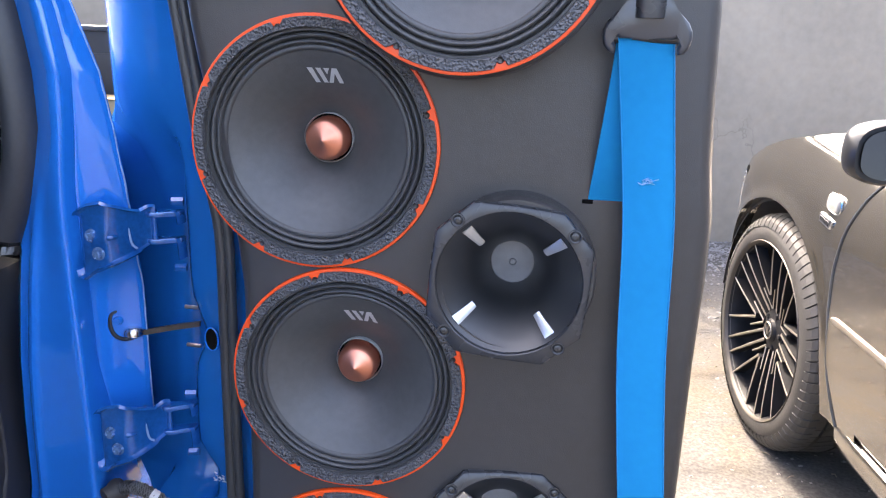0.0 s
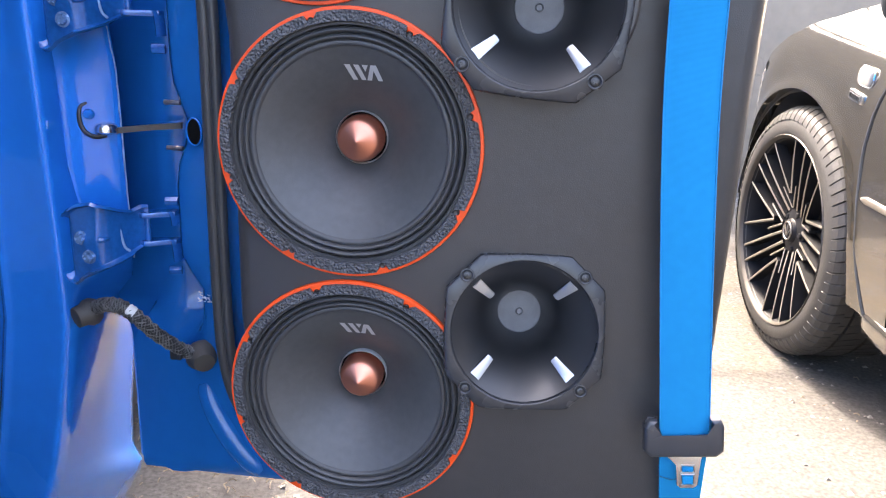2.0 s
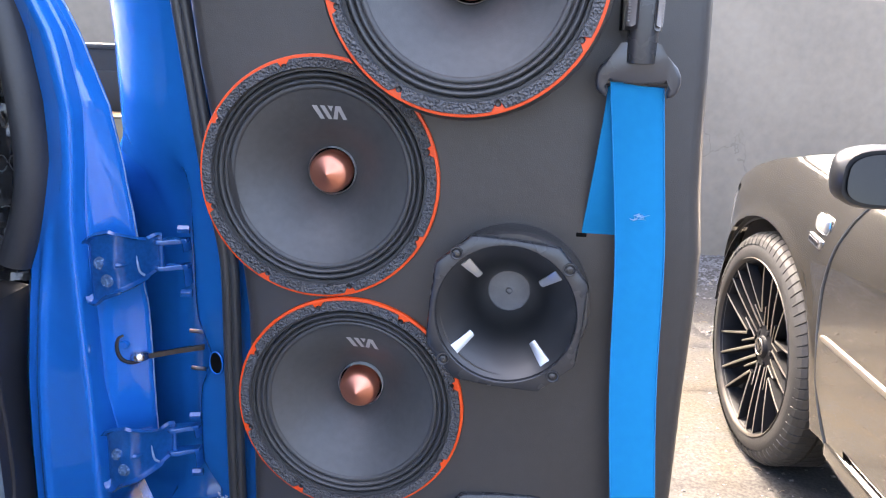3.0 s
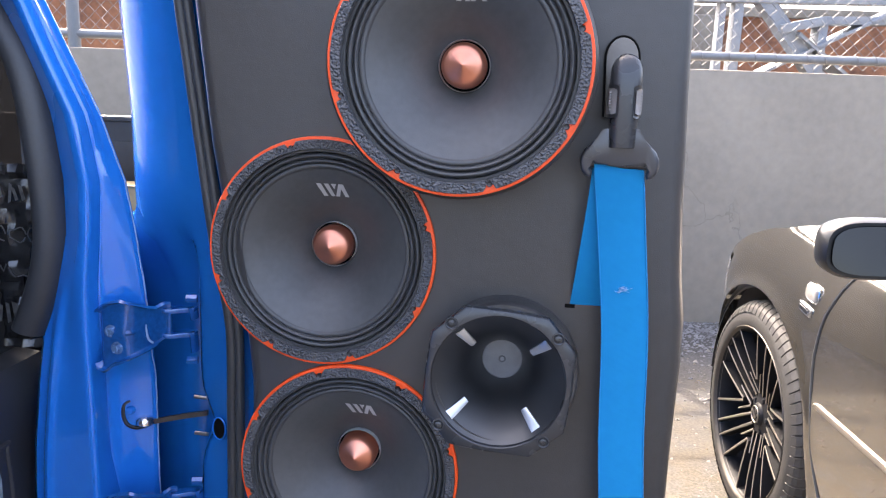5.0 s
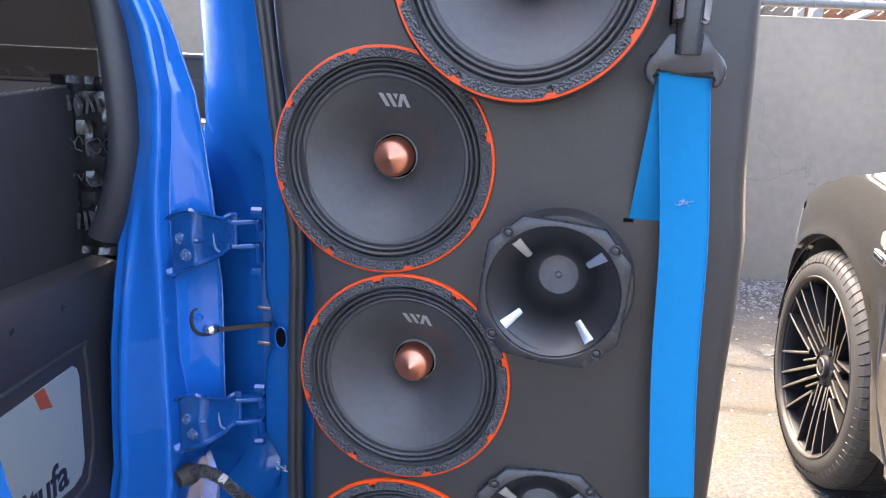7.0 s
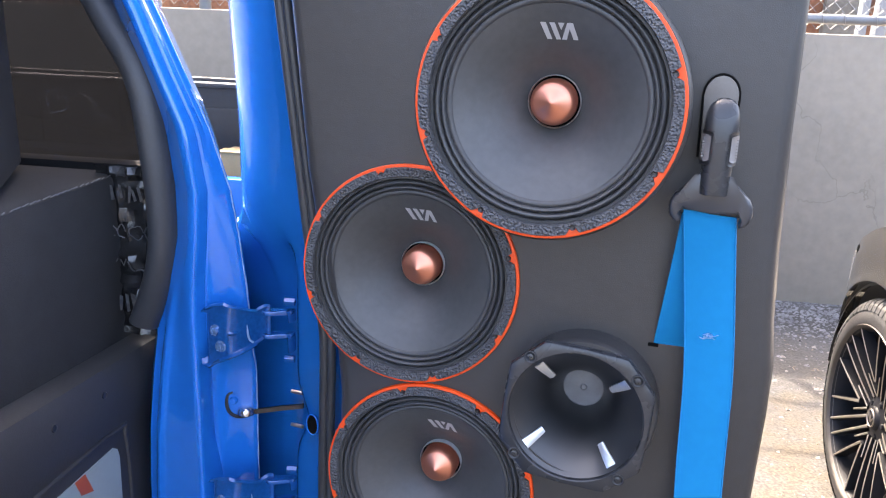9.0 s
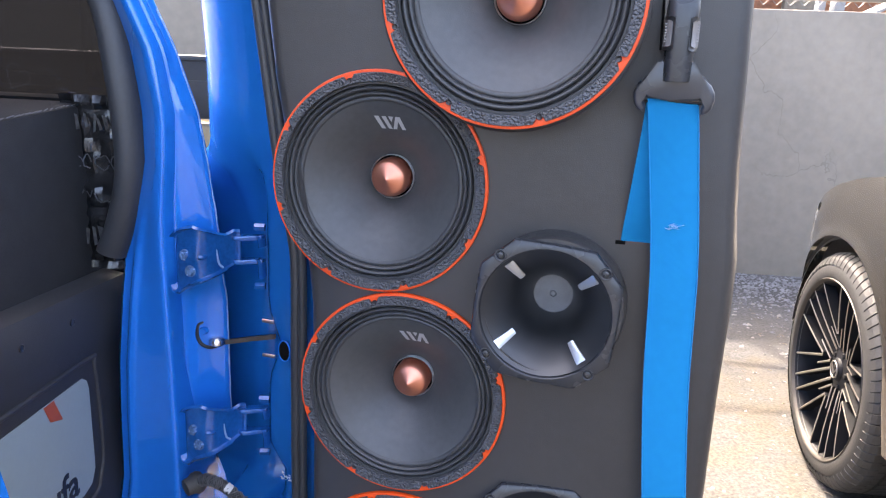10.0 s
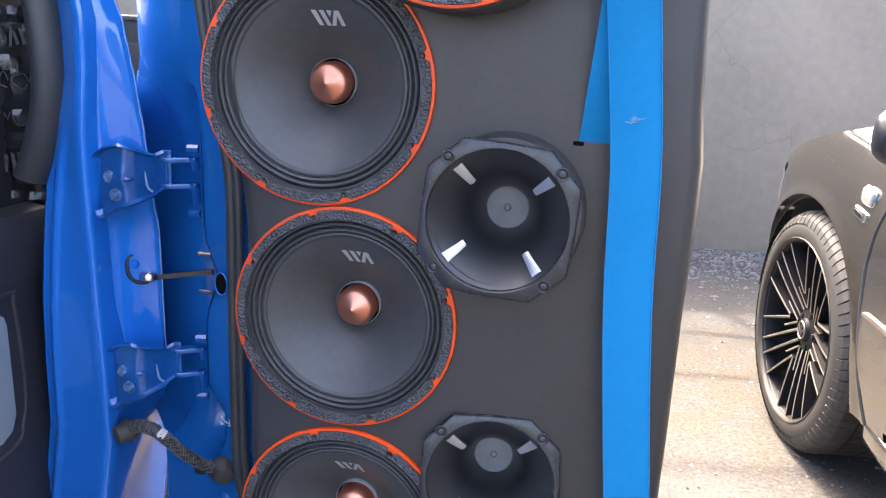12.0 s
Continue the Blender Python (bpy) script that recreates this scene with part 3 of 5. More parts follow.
# pale blue for highlights drawn as raised lines
PALELINE = material("pale_blue_highlight", (0.20, 0.34, 0.55), 0.4, var=0.3, scale=80.0)
# Darker copy of the body blue; the hinges' shade is put into it.
SHADEPAINT = material("shaded_blue_paint", (0.003, 0.098, 0.35), 0.20, metal=0.15, coat=0.6, var=0.35, scale=14.0, bump=0.05, bump_scale=120.0)
# Paler than the hinge: the bolts' bright highlights sit in the base colour.
BOLT = material("pale_painted_bolt", (0.13, 0.25, 0.46), 0.25, metal=0.4, var=0.5, scale=150.0)
hinge(0.897, 0.0)
hinge(0.640, 0.004)


SCUFF = material("scuffed_primer", (0.45, 0.50, 0.58), 0.6, var=0.2, scale=90.0)
rnd = random.Random(21)
bm = bmesh.new()
for _ in range(16):
    x, z = -0.298 + rnd.uniform(-0.009, 0.008), 0.573 + rnd.uniform(-0.008, 0.007)
    ln, a = rnd.uniform(0.002, 0.006), rnd.uniform(-0.8, 0.3)
    y = 0.1128 - (x + 0.298) * 0.29
    tube(bm, [(x, y, z), (x + ln * math.cos(a), y - ln * math.cos(a) * 0.29, z + ln * math.sin(a))], rnd.uniform(0.0004, 0.0010), 4)
part("scuff_marks", bm, SCUFF, door, "pale scuff marks in the paint", smooth=0)


def check_strap():
    bm = bmesh.new()
    tube(bm, smooth_path([(-0.427, 0.119, 0.795), (-0.4335, 0.117, 0.791), (-0.436, 0.116, 0.781), (-0.435, 0.117, 0.769), (-0.430, 0.119, 0.760), (-0.421, 0.122, 0.756), (-0.410, 0.125, 0.758)], 24), [0.0016 + 0.0018 * min(1.0, i / 10) for i in range(24)], 10, 0.75)
    s = part("check_strap", bm, DARKSTEEL, door, "worn steel door check strap")
    bm = bmesh.new()
    loft(bm, [[(x, y + dy, z + dz) for dy, dz in ((-0.0025, -0.0034), (0.0025, -0.0034), (0.0025, 0.0034), (-0.0025, 0.0034))] for x, y, z in ((-0.412, 0.126, 0.762), (-0.39, 0.138, 0.764), (-0.365, 0.152, 0.766), (-0.338, 0.167, 0.767))], closed=True, caps=True)
    part("arm", bm, DARKSTEEL, s)
    bm = bmesh.new()
    lathe(bm, [(0.0, 0.0095), (0.0055, 0.0095), (0.0070, 0.0085), (0.0110, 0.0065), (0.0125, 0.004), (0.0125, -0.002), (0.0100, -0.004), (0.0, -0.004)], 24)
    bmesh.ops.transform(bm, matrix=pose(-0.410, 0.126, 0.764, 90, 0, 0), verts=bm.verts)
    part("pivot", bm, CHROME, s, "bright rivet head")
    bm = bmesh.new()
    lathe(bm, [(0.0, -0.003), (0.0042, -0.003), (0.0056, -0.001), (0.0062, 0.001), (0.0062, 0.008)], 16, (-0.4265, 0.118, 0.782))
    part("bolt", bm, PAINT, s)
    bm = bmesh.new()
    lathe(bm, [(0.0, -0.002), (0.003, -0.002), (0.0045, 0.0), (0.0045, 0.008)], 14, (-0.453, 0.114, 0.768))
    part("rivet", bm, BOLT, s)
    for z in (0.796, 0.743):
        bm = bmesh.new()
        tube(bm, [(-0.350, 0.151, z), (-0.330, 0.149, z)], 0.0028, 8)
        part("stud", bm, STEEL, s)
    bm = bmesh.new()
    lathe(bm, [(0.0, 0.0005), (0.0128, 0.0005)], 24)
    bmesh.ops.scale(bm, vec=(0.78, 1, 1.18), verts=bm.verts)
    p = part("edge_hole", bm, VOID, door, "dark oval hole in the door edge")
    p.matrix_local = pose(-0.299, 0.111, 0.770, 0, 0, -15)
    bm = bmesh.new()
    tube(bm, [(0.0100 * math.cos(2 * math.pi * i / 32), 0.0, 0.0152 * math.sin(2 * math.pi * i / 32)) for i in range(33)], 0.0010, 6)
    part("hole_lip", bm, PAINT, p, "rolled painted lip")


check_strap()


# ---- loudspeakers ----
def cone_depth(r):
    """Depth of the paper cone below the rim at a radius."""
    s = (0.0935 - r) / (0.0935 - 0.0265)
    return 0.004 + 0.058 * (0.62 * s + 0.38 * s * s)


def loudspeaker(m, label, spacer=0.0, mark=0.0):
    sp = thing("loudspeaker", m, label, "loudspeaker", "loudspeakers on the door")
    n = 96
    bm = bmesh.new()
    lathe(bm, [(0.1285, 0.0), (0.1285, -0.0035), (0.1280, -0.0045), (0.1262, -0.0048), (0.120, -0.0040), (0.1165, -0.0035), (0.1165, 0.0), (0.1285, 0.0)], n)
    part("basket_rim", bm, RED, sp, "thin red enamelled rim")
    screws = [radians(17 + 45 * k) for k in range(8)]
    bm = bmesh.new()
    rows = []
    for r_in, r_out, y in ((1, 0, -0.004), (1, 0, -0.0068), (1, 0.5, -0.0078), (0, 0.5, -0.0078), (0, 0, -0.0065), (0, 0, -0.002)):
        row = []
        for i in range(240):
            a = 2 * math.pi * i / 240
            near = min(abs((a - s + math.pi) % (2 * math.pi) - math.pi) for s in screws)
            out = 0.1252
            if near < 0.038:
                out = 0.1252 - 0.0092 * math.sqrt(max(0.0, 1 - (near / 0.038) ** 2))
            inner = 0.1148
            r = (out - 0.001 * r_out) if r_in else (inner + 0.001 * r_out)
            row.append((r * math.cos(a), y, r * math.sin(a)))
        rows.append(row)
    loft(bm, rows, closed=True)
    part("gasket", bm, GASKET, sp, "coarse grained black foam gasket", smooth=60)
    roll = [(0.1155, -0.004), (0.1150, -0.0006), (0.1145, 0.0004), (0.1121, 0.0002), (0.1114, 0.0014), (0.1111, 0.0034)]
    for r0, wide, high in ((0.1110, 0.0066, 0.0046), (0.1044, 0.0056, 0.0042)):
        for j in range(1, 13):
            t = j / 12
            roll.append((r0 - wide * t, 0.0036 - high * abs(math.sin(math.pi * t)) ** 0.75))
    roll += [(0.0984, 0.0038), (0.0979, 0.0024), (0.0966, 0.0018), (0.0950, 0.0021), (0.0934, 0.0030), (0.0924, 0.0052)]
    bm = bmesh.new()
    lathe(bm, roll, n)
    part("surround", bm, SURROUND, sp, "pleated black cloth surround")
    bm = bmesh.new()
    prof = [(0.0930 - (0.0930 - 0.0245) * i / 22, cone_depth(0.0930 - (0.0930 - 0.0245) * i / 22)) for i in range(23)]
    lathe(bm, prof, n)
    part("cone", bm, CONE, sp, "matt black paper cone")
    bm = bmesh.new()
    lathe(bm, [(0.0268, 0.062), (0.0268, 0.0552), (0.0264, 0.0541), (0.0260, 0.0552), (0.0259, 0.062)], 64)
    part("bullet_ring", bm, SILVER, sp, "thin bare metal ring")
    bm = bmesh.new()
    bul = [(0.0, 0.0285), (0.0006, 0.0287)]
    bul += [(0.0006 + 0.0142 * i / 6, 0.0287 + 0.0078 * i / 6) for i in range(1, 7)]
    bul += [(0.0148 + 0.0086 * math.sin(a), 0.0506 - 0.0141 * math.cos(a)) for a in (0.28 + 1.29 * i / 8 for i in range(1, 9))]
    bul += [(0.0234, 0.064)]
    lathe(bm, bul, 64)
    part("phase_plug", bm, COPPER, sp, "copper coloured pointed phase plug", smooth=70)
    bm = bmesh.new()
    lathe(bm, [(0.0231, 0.0632), (0.0262, 0.0632)], 48)
    part("gap", bm, VOID, sp, "dark gap round the plug")
    # lettered mark as slanted strokes laid on the cone
    w, h = 0.0365, 0.0150
    strokes = [((0.00, 1), (0.15, 1), (0.31, 0), (0.18, 0)), ((0.24, 1), (0.38, 1), (0.54, 0), (0.415, 0)), ((0.46, 1), (0.63, 1), (0.545, 0.56)), ((0.70, 1), (0.775, 0.72), (0.69, 0), (0.56, 0)), ((0.70, 1), (0.85, 1), (1.0, 0), (0.87, 0), (0.775, 0.60))]
    bm = bmesh.new()
    for s in strokes:
        vs = []
        for u, v in s:
            x, z = (u - 0.5) * w + mark, 0.0605 + v * h
            vs.append(bm.verts.new((x, cone_depth(math.hypot(x, z)) - 0.0009, z)))
        bm.faces.new(vs)
    part("mark", bm, SILVER, sp, "silver printed slanted strokes", smooth=0)
    for a in screws:
        bm = bmesh.new()
        lathe(bm, [(0.0, -0.0052), (0.0014, -0.0052), (0.0014, -0.0062), (0.0024, -0.0068), (0.0031, -0.0058), (0.0033, -0.0030)], 10, (0.1192 * math.cos(a), 0, 0.1192 * math.sin(a)))
        part("screw", bm, DARKSTEEL, sp)
    if spacer:
        bm = bmesh.new()
        lathe(bm, [(0.1225, -0.0005), (0.1290, -0.0005), (0.1315, 0.0025), (0.1325, 0.008), (0.1325, spacer), (0.120, spacer), (0.120, 0.0)], n)
        part("spacer", bm, VINYL, sp, "black vinyl wrapped spacer ring")
    return sp


for c, mark, tx in zip(SPEAKERS, (0.0066, 0.0095, 0.002), ("black midrange loudspeaker with red rim and copper plug, beside the hinge", "black midrange loudspeaker with red rim, between two others", "black midrange loudspeaker with red rim, lowest on the door")):
    loudspeaker(on_door(c[0], c[1] - 0.0005, c[2]), tx, mark=mark)
loudspeaker(on_door(*POD, 0, 0, 0), "black midrange loudspeaker with red rim on a raised ring", 0.075, 0.004)


# ---- horn tweeters ----
def octagon(a=0.0772, b=0.0435, bow=0.0012):
    corner = [(a, -b), (a + bow, 0), (a, b), (b, a), (0, a + bow), (-b, a), (-a, b), (-a - bow, 0), (-a, -b), (-b, -a), (0, -a - bow), (b, -a)]
    return corner


def horn_tweeter(m, label, spacer=0.0):
    h = thing("horn_tweeter", m, label, "tweeter", "horn tweeters on the door")
    bm = bmesh.new()
    o = octagon()
    k = 72

    def edge(a, inset):
        d = Vector((math.cos(a), math.sin(a)))
        best = 9
        for i in range(12):
            p, q = Vector(o[i]), Vector(o[(i + 1) % 12])
            e = q - p
            nrm = Vector((e.y, -e.x)).normalized()
            den = d.dot(nrm)
            if den > 1e-6:
                best = min(best, (p.dot(nrm) - inset) / den)
        return best

    rows = []
    for inset, y in ((0, 0.004), (0, -0.001), (0.0012, -0.0036), (0.0028, -0.0045)):
        rows.append([(edge(2 * math.pi * i / k, inset) * math.cos(2 * math.pi * i / k), y, edge(2 * math.pi * i / k, inset) * math.sin(2 * math.pi * i / k)) for i in range(k)])
    for r, y in ((0.0725, -0.0045), (0.0715, -0.0036), (0.0708, 0.001)):
        rows.append([(r * math.cos(2 * math.pi * i / k), y, r * math.sin(2 * math.pi * i / k)) for i in range(k)])
    loft(bm, rows, closed=True)
    part("flange", bm, PLASTIC, h, "satin black octagonal flange", smooth=35)
    bm = bmesh.new()
    bell = []
    for i in range(19):
        t = i / 18
        bell.append((0.0232 + 0.0478 * (1 - t) ** 2.1, 0.0005 + 0.1030 * t))
    bell.append((0.0, 0.1045))
    lathe(bm, bell, k)
    part("bell", bm, GLOSS, h, "glossy black horn mouth", smooth=60)
    bm = bmesh.new()
    lathe(bm, [(0.0, 0.0895), (0.0025, 0.0895), (0.0034, 0.0880), (0.0044, 0.0895), (0.014, 0.0910), (0.0228, 0.0912), (0.0234, 0.0906), (0.0240, 0.0914), (0.0238, 0.0937), (0.0, 0.0955)], 48)
    part("throat_plug", bm, PLUG, h, "grey moulded throat plug")
    for j in range(4):
        bm = bmesh.new()
        rows = []
        for i in range(9):
            t = i / 8
            r, y = 0.0668 - 0.0225 * t, 0.004 + 0.0145 * t ** 1.2
            hw = 0.0056 - 0.0021 * t
            rows.append([(r, y, -hw), (r - 0.0006, y - 0.0008, 0), (r, y, hw), (r + 0.0012, y + 0.0030, hw), (r + 0.0012, y + 0.003, -hw)])
        loft(bm, rows, closed=True, caps=True)
        f = part("fin", bm, FIN, h, "bright reflective fin", smooth=40)
        f.matrix_local = pose(0, 0, 0, 0, 45 + 90 * j, 0)
    for sx in (-1, 1):
        for sz in (-1, 1):
            bm = bmesh.new()
            lathe(bm, [(0.0, -0.0056), (0.0014, -0.0054), (0.0018, -0.0064), (0.0036, -0.0058), (0.0042, -0.0046)], 16, (0.0565 * sx, 0, 0.0565 * sz))
            sc = part("screw", bm, DARKSTEEL, h)
            for turn in (20, 110):
                bm = bmesh.new()
                box(bm, -0.0022, 0.0022, -0.0066, -0.0058, -0.0005, 0.0005, 0, pose(0.0565 * sx, 0, 0.0565 * sz, 0, turn, 0))
                part("screw_slot", bm, GLOSS, sc, smooth=0)
            bm = bmesh.new()
            lathe(bm, [(0.0044, -0.0047), (0.0058, -0.0056), (0.0066, -0.0055), (0.0072, -0.0040)], 20, (0.0565 * sx, 0, 0.0565 * sz))
            part("screw_boss", bm, PLASTIC, h)
    if spacer:
        bm = bmesh.new()
        lathe(bm, [(0.072, 0.0045), (0.0775, 0.0045), (0.0795, 0.007), (0.0805, 0.012), (0.082, spacer), (0.072, spacer), (0.072, 0.0045)], 72, (0.004, 0, 0.005))
        part("spacer", bm, VINYL, h, "black vinyl wrapped spacer ring")
    return h


horn_tweeter(on_door(*HORNS[0], -2, 4.6, -1.0), "black horn tweeter with octagonal flange on a round spacer", 0.042)
horn_tweeter(on_door(*HORNS[1], -8, -1.5, 4.0), "black horn tweeter with octagonal flange, flush above the door's bottom")


# ---- seat belt ----
def ribbon(bm, path, width, thick=0.0013, n=40, twist=None):
    """A strap along path; the width lies along x, turned by the twist degrees."""
    pts = smooth_path(path, n)
    rows = []
    for i, p in enumerate(pts):
        way = (pts[min(i + 1, n - 1)] - pts[max(i - 1, 0)]).normalized()
        a = radians(twist[0] + (twist[1] - twist[0]) * i / (n - 1)) if twist else 0
        side = Vector((math.cos(a), math.sin(a), 0))
        side = (side - way * side.dot(way)).normalized()
        nor = way.cross(side)
        wv = width if not isinstance(width, tuple) else width[0] + (width[1] - width[0]) * i / (n - 1)
        rows.append([p + side * wv * s + nor * thick * t for s, t in ((-0.5, 0.2), (-0.48, 0.5), (0.48, 0.5), (0.5, 0.2), (0.5, -0.2), (0.48, -0.5), (-0.48, -0.5), (-0.5, -0.2))])
    return loft(bm, rows, closed=True, caps=True)


def seat_belt():
    s = thing("seat_belt", DOOR.copy(), "bright blue webbing seat belt with black guide, anchored on the door", "seat belt")
    bm = bmesh.new()
    ribbon(bm, [(0.1805, -0.0395, 1.161), (0.181, -0.0435, 1.150), (0.190, -0.036, 1.08), (0.201, -0.032, 0.98), (0.207, -0.034, 0.85), (0.2185, -0.036, 0.72), (0.239, -0.038, 0.53)], (0.0485, 0.047), n=50, twist=(-3, 4))
    part("webbing", bm, BELT, s, "taut blue woven strap")
    for side in (-1, 1):
        bm = bmesh.new()
        line = smooth_path([(0.181, -0.0443, 1.150), (0.190, -0.0368, 1.08), (0.201, -0.0328, 0.98), (0.207, -0.0348, 0.85), (0.2185, -0.0368, 0.72), (0.239, -0.0388, 0.53)], 50)
        tube(bm, [p + Vector((side * (0.0240 - 0.0008 * i / 49), side * 0.0013 * (i / 25 - 0.8), 0)) for i, p in enumerate(line)], 0.0007, 5)
        part("selvedge", bm, SELVEDGE, s, "paler woven edge")
    bm = bmesh.new()
    ribbon(bm, [(0.179, -0.036, 1.166), (0.177, -0.030, 1.12), (0.172, -0.016, 1.05), (0.168, 0.002, 0.995), (0.168, 0.015, 0.975)], (0.045, 0.048), n=24, twist=(0, 0))
    part("webbing", bm, BELT, s, "blue strap that enters a slot in the panel")
    bm = bmesh.new()
    rnd = random.Random(4)
    for _ in range(16):
        x, z = 0.196 + rnd.uniform(-0.0055, 0.0055), 1.026 + rnd.uniform(-0.002, 0.002)
        y = -0.0358 - rnd.uniform(0, 0.0012)
        tube(bm, [(x, y, z), (x + rnd.uniform(-0.004, 0.004), y - 0.0006, z + rnd.uniform(-0.003, 0.003)), (x + rnd.uniform(-0.005, 0.005), y, z + rnd.uniform(-0.003, 0.003))], 0.0002, 3)
    part("frayed_threads", bm, FRAY, s, "pale frayed threads")
    # guide loop
    bm = bmesh.new()
    half = [(0.0, -0.0035), (0.0235, -0.0035), (0.0265, -0.001), (0.0285, 0.0015), (0.0305, -0.001), (0.0300, -0.0045), (0.0275, -0.0075), (0.0262, -0.012), (0.0275, -0.0165), (0.0320, -0.0155), (0.0365, -0.0105), (0.0385, -0.003), (0.0380, 0.004), (0.0345, 0.011), (0.0250, 0.0205), (0.0150, 0.030), (0.0110, 0.036), (0.0, 0.037)]
    outer = half + [(-x, z) for x, z in reversed(half[1:-1])]
    prism(bm, outer, -0.006, 0.004, 0.0034)
    g = part("guide", bm, GUIDE, s, "dark glossy moulded belt guide", smooth=60)
    g.matrix_local = pose(0.1805, -0.0455, 1.1575, 4, 0, -6)
    bm = bmesh.new()
    tube(bm, [(-0.027, 0.004, -0.004), (0.027, 0.004, -0.004)], 0.004, 10)
    part("roller", bm, PLASTIC, g)
    # cover of the upper anchor
    bm = bmesh.new()
    sec = []
    for z, w, d in ((1.171, 0.0118, 0.0115), (1.1715, 0.0128, 0.0135), (1.180, 0.0132, 0.0140), (1.200, 0.0140, 0.0143), (1.222, 0.0150, 0.0146), (1.238, 0.0154, 0.0140), (1.248, 0.0146, 0.0120), (1.255, 0.0120, 0.0090), (1.2595, 0.0080, 0.0055), (1.2615, 0.0030, 0.0020)):
        sec.append([(0.181 + w * math.copysign(abs(math.cos(a)) ** 0.7, math.cos(a)), -0.048 - d * math.copysign(abs(math.sin(a)) ** 0.8, math.sin(a)), z) for a in (2 * math.pi * i / 28 for i in range(28))])
    loft(bm, sec, closed=True, caps=True)
    c = part("anchor_cover", bm, PLASTIC, s, "black anchor cover", smooth=60)
    for sx in (-1, 1):
        bm = bmesh.new()
        loft(bm, [[(0.181 + sx * x, y, z) for x, y in ((0.0072 + k, -0.0628), (0.0130, -0.0592), (0.0160, -0.0510), (0.0162, -0.0440), (0.0070, -0.0500))] for z, k in ((1.200, 0.003), (1.2015, 0.0), (1.2300, 0.0), (1.2315, 0.003))], closed=True, caps=True)
        part("button_frame", bm, GLOSS, c, "dark button frame")
        bm = bmesh.new()
        loft(bm, [[(0.181 + sx * x, y, z) for x, y in ((0.0092 + k, -0.0629), (0.0136, -0.0597), (0.0164, -0.0512), (0.0166, -0.0440), (0.0080, -0.0500))] for z, k in ((1.2035, 0.003), (1.205, 0.0), (1.2265, 0.0), (1.228, 0.003))], closed=True, caps=True)
        for i in range(7):
            box(bm, 0.181 + sx * 0.0148 - 0.0012, 0.181 + sx * 0.0148 + 0.0012, -0.0585, -0.0560, 1.2075 + i * 0.0027, 1.2087 + i * 0.0027)
        part("button", bm, GREYPLASTIC, c, "grey ribbed release button")
    bm = bmesh.new()
    pts = [(0.016 * math.cos(math.pi * i / 14), 0.030 + 0.020 * math.sin(math.pi * i / 14)) for i in range(15)] + [(-0.014, -0.03), (0.014, -0.03)]
    prism(bm, pts, -0.003, 0.004, 0.0015)
    pl = part("anchor_plate", bm, PLATE, s, "warm grey anchor plate")
    pl.matrix_local = pose(0.180, -0.004, 1.2305)
    bm = bmesh.new()
    tube(bm, [(x * 1.06, -0.0005, 0.030 + (z - 0.030) * 1.06) for x, z in pts[:15]] + [(-0.0150, -0.0005, -0.030)], 0.0013, 8)
    tube(bm, [(0.0170, -0.0005, 0.030), (0.0150, -0.0005, -0.030)], 0.0013, 8)
    part("plate_edge", bm, VOID, pl, "dark edge of the plate")
    bm = bmesh.new()
    tube(bm, [(0.180, -0.048, 1.235), (0.180, 0.0, 1.235)], 0.009, 12)
    part("anchor_bolt", bm, DARKSTEEL, s)
    # black block drawn as the dark mouth where the strap goes in
    bm = bmesh.new()
    box(bm, 0.139, 0.150, -0.0008, 0.006, 0.994, 0.9985, 0.001)
    part("slot", bm, VOID, s, "black block for the dark slot mouth")
    # tongue
    bm = bmesh.new()
    out = [(-0.0375, 0.013), (-0.0375, -0.011), (-0.031, -0.0175), (0.030, -0.0175), (0.0370, -0.011), (0.0370, 0.014), (0.033, 0.022), (0.0240, 0.022), (0.0240, 0.003), (-0.0245, 0.003), (-0.0245, 0.021), (-0.033, 0.021)]
    prism(bm, out, -0.006, 0.006, 0.0036)
    t = part("tongue", bm, GUIDE, s, "dark tongue housing", smooth=60)
    t.matrix_local = pose(0.238, -0.040, 0.5275, 0, -6, 0)
    bm = bmesh.new()
    blade = [(-0.022, -0.008), (-0.016, -0.018), (-0.010, -0.024), (-0.006, -0.028), (-0.006, -0.050), (-0.002, -0.053), (0.010, -0.053), (0.014, -0.050), (0.016, -0.022), (0.022, -0.008)]
    prism(bm, blade, -0.0015, 0.0012, 0.0005)
    part("blade", bm, CHROME, t, "stamped bright steel blade")
    for z0, z1 in ((-0.0345, -0.029), (-0.048, -0.039)):
        bm = bmesh.new()
        box(bm, -0.001, 0.0095, -0.0026, -0.0014, z0, z1, 0.0012)
        part("blade_window", bm, BELT, t, "blue strap seen through the blade")
        bm = bmesh.new()
        tube(bm, [(-0.002, -0.0018, z0 - 0.001), (0.0105, -0.0018, z0 - 0.001), (0.0105, -0.0018, z1 + 0.001), (-0.002, -0.0018, z1 + 0.001), (-0.002, -0.0018, z0 - 0.001)], 0.0006, 6)
        part("blade_rim", bm, STEEL, t)
    bm = bmesh.new()
    ribbon(bm, [(0.240, -0.034, 0.53), (0.242, -0.030, 0.50), (0.244, -0.026, 0.478), (0.246, -0.022, 0.455), (0.248, -0.016, 0.438), (0.249, -0.008, 0.430), (0.249, -0.003, 0.436)], (0.047, 0.034), 0.0028, n=24, twist=(4, 0))
    part("webbing_end", bm, BELT, s, "stitched lower end of the blue strap")
    bm = bmesh.new()
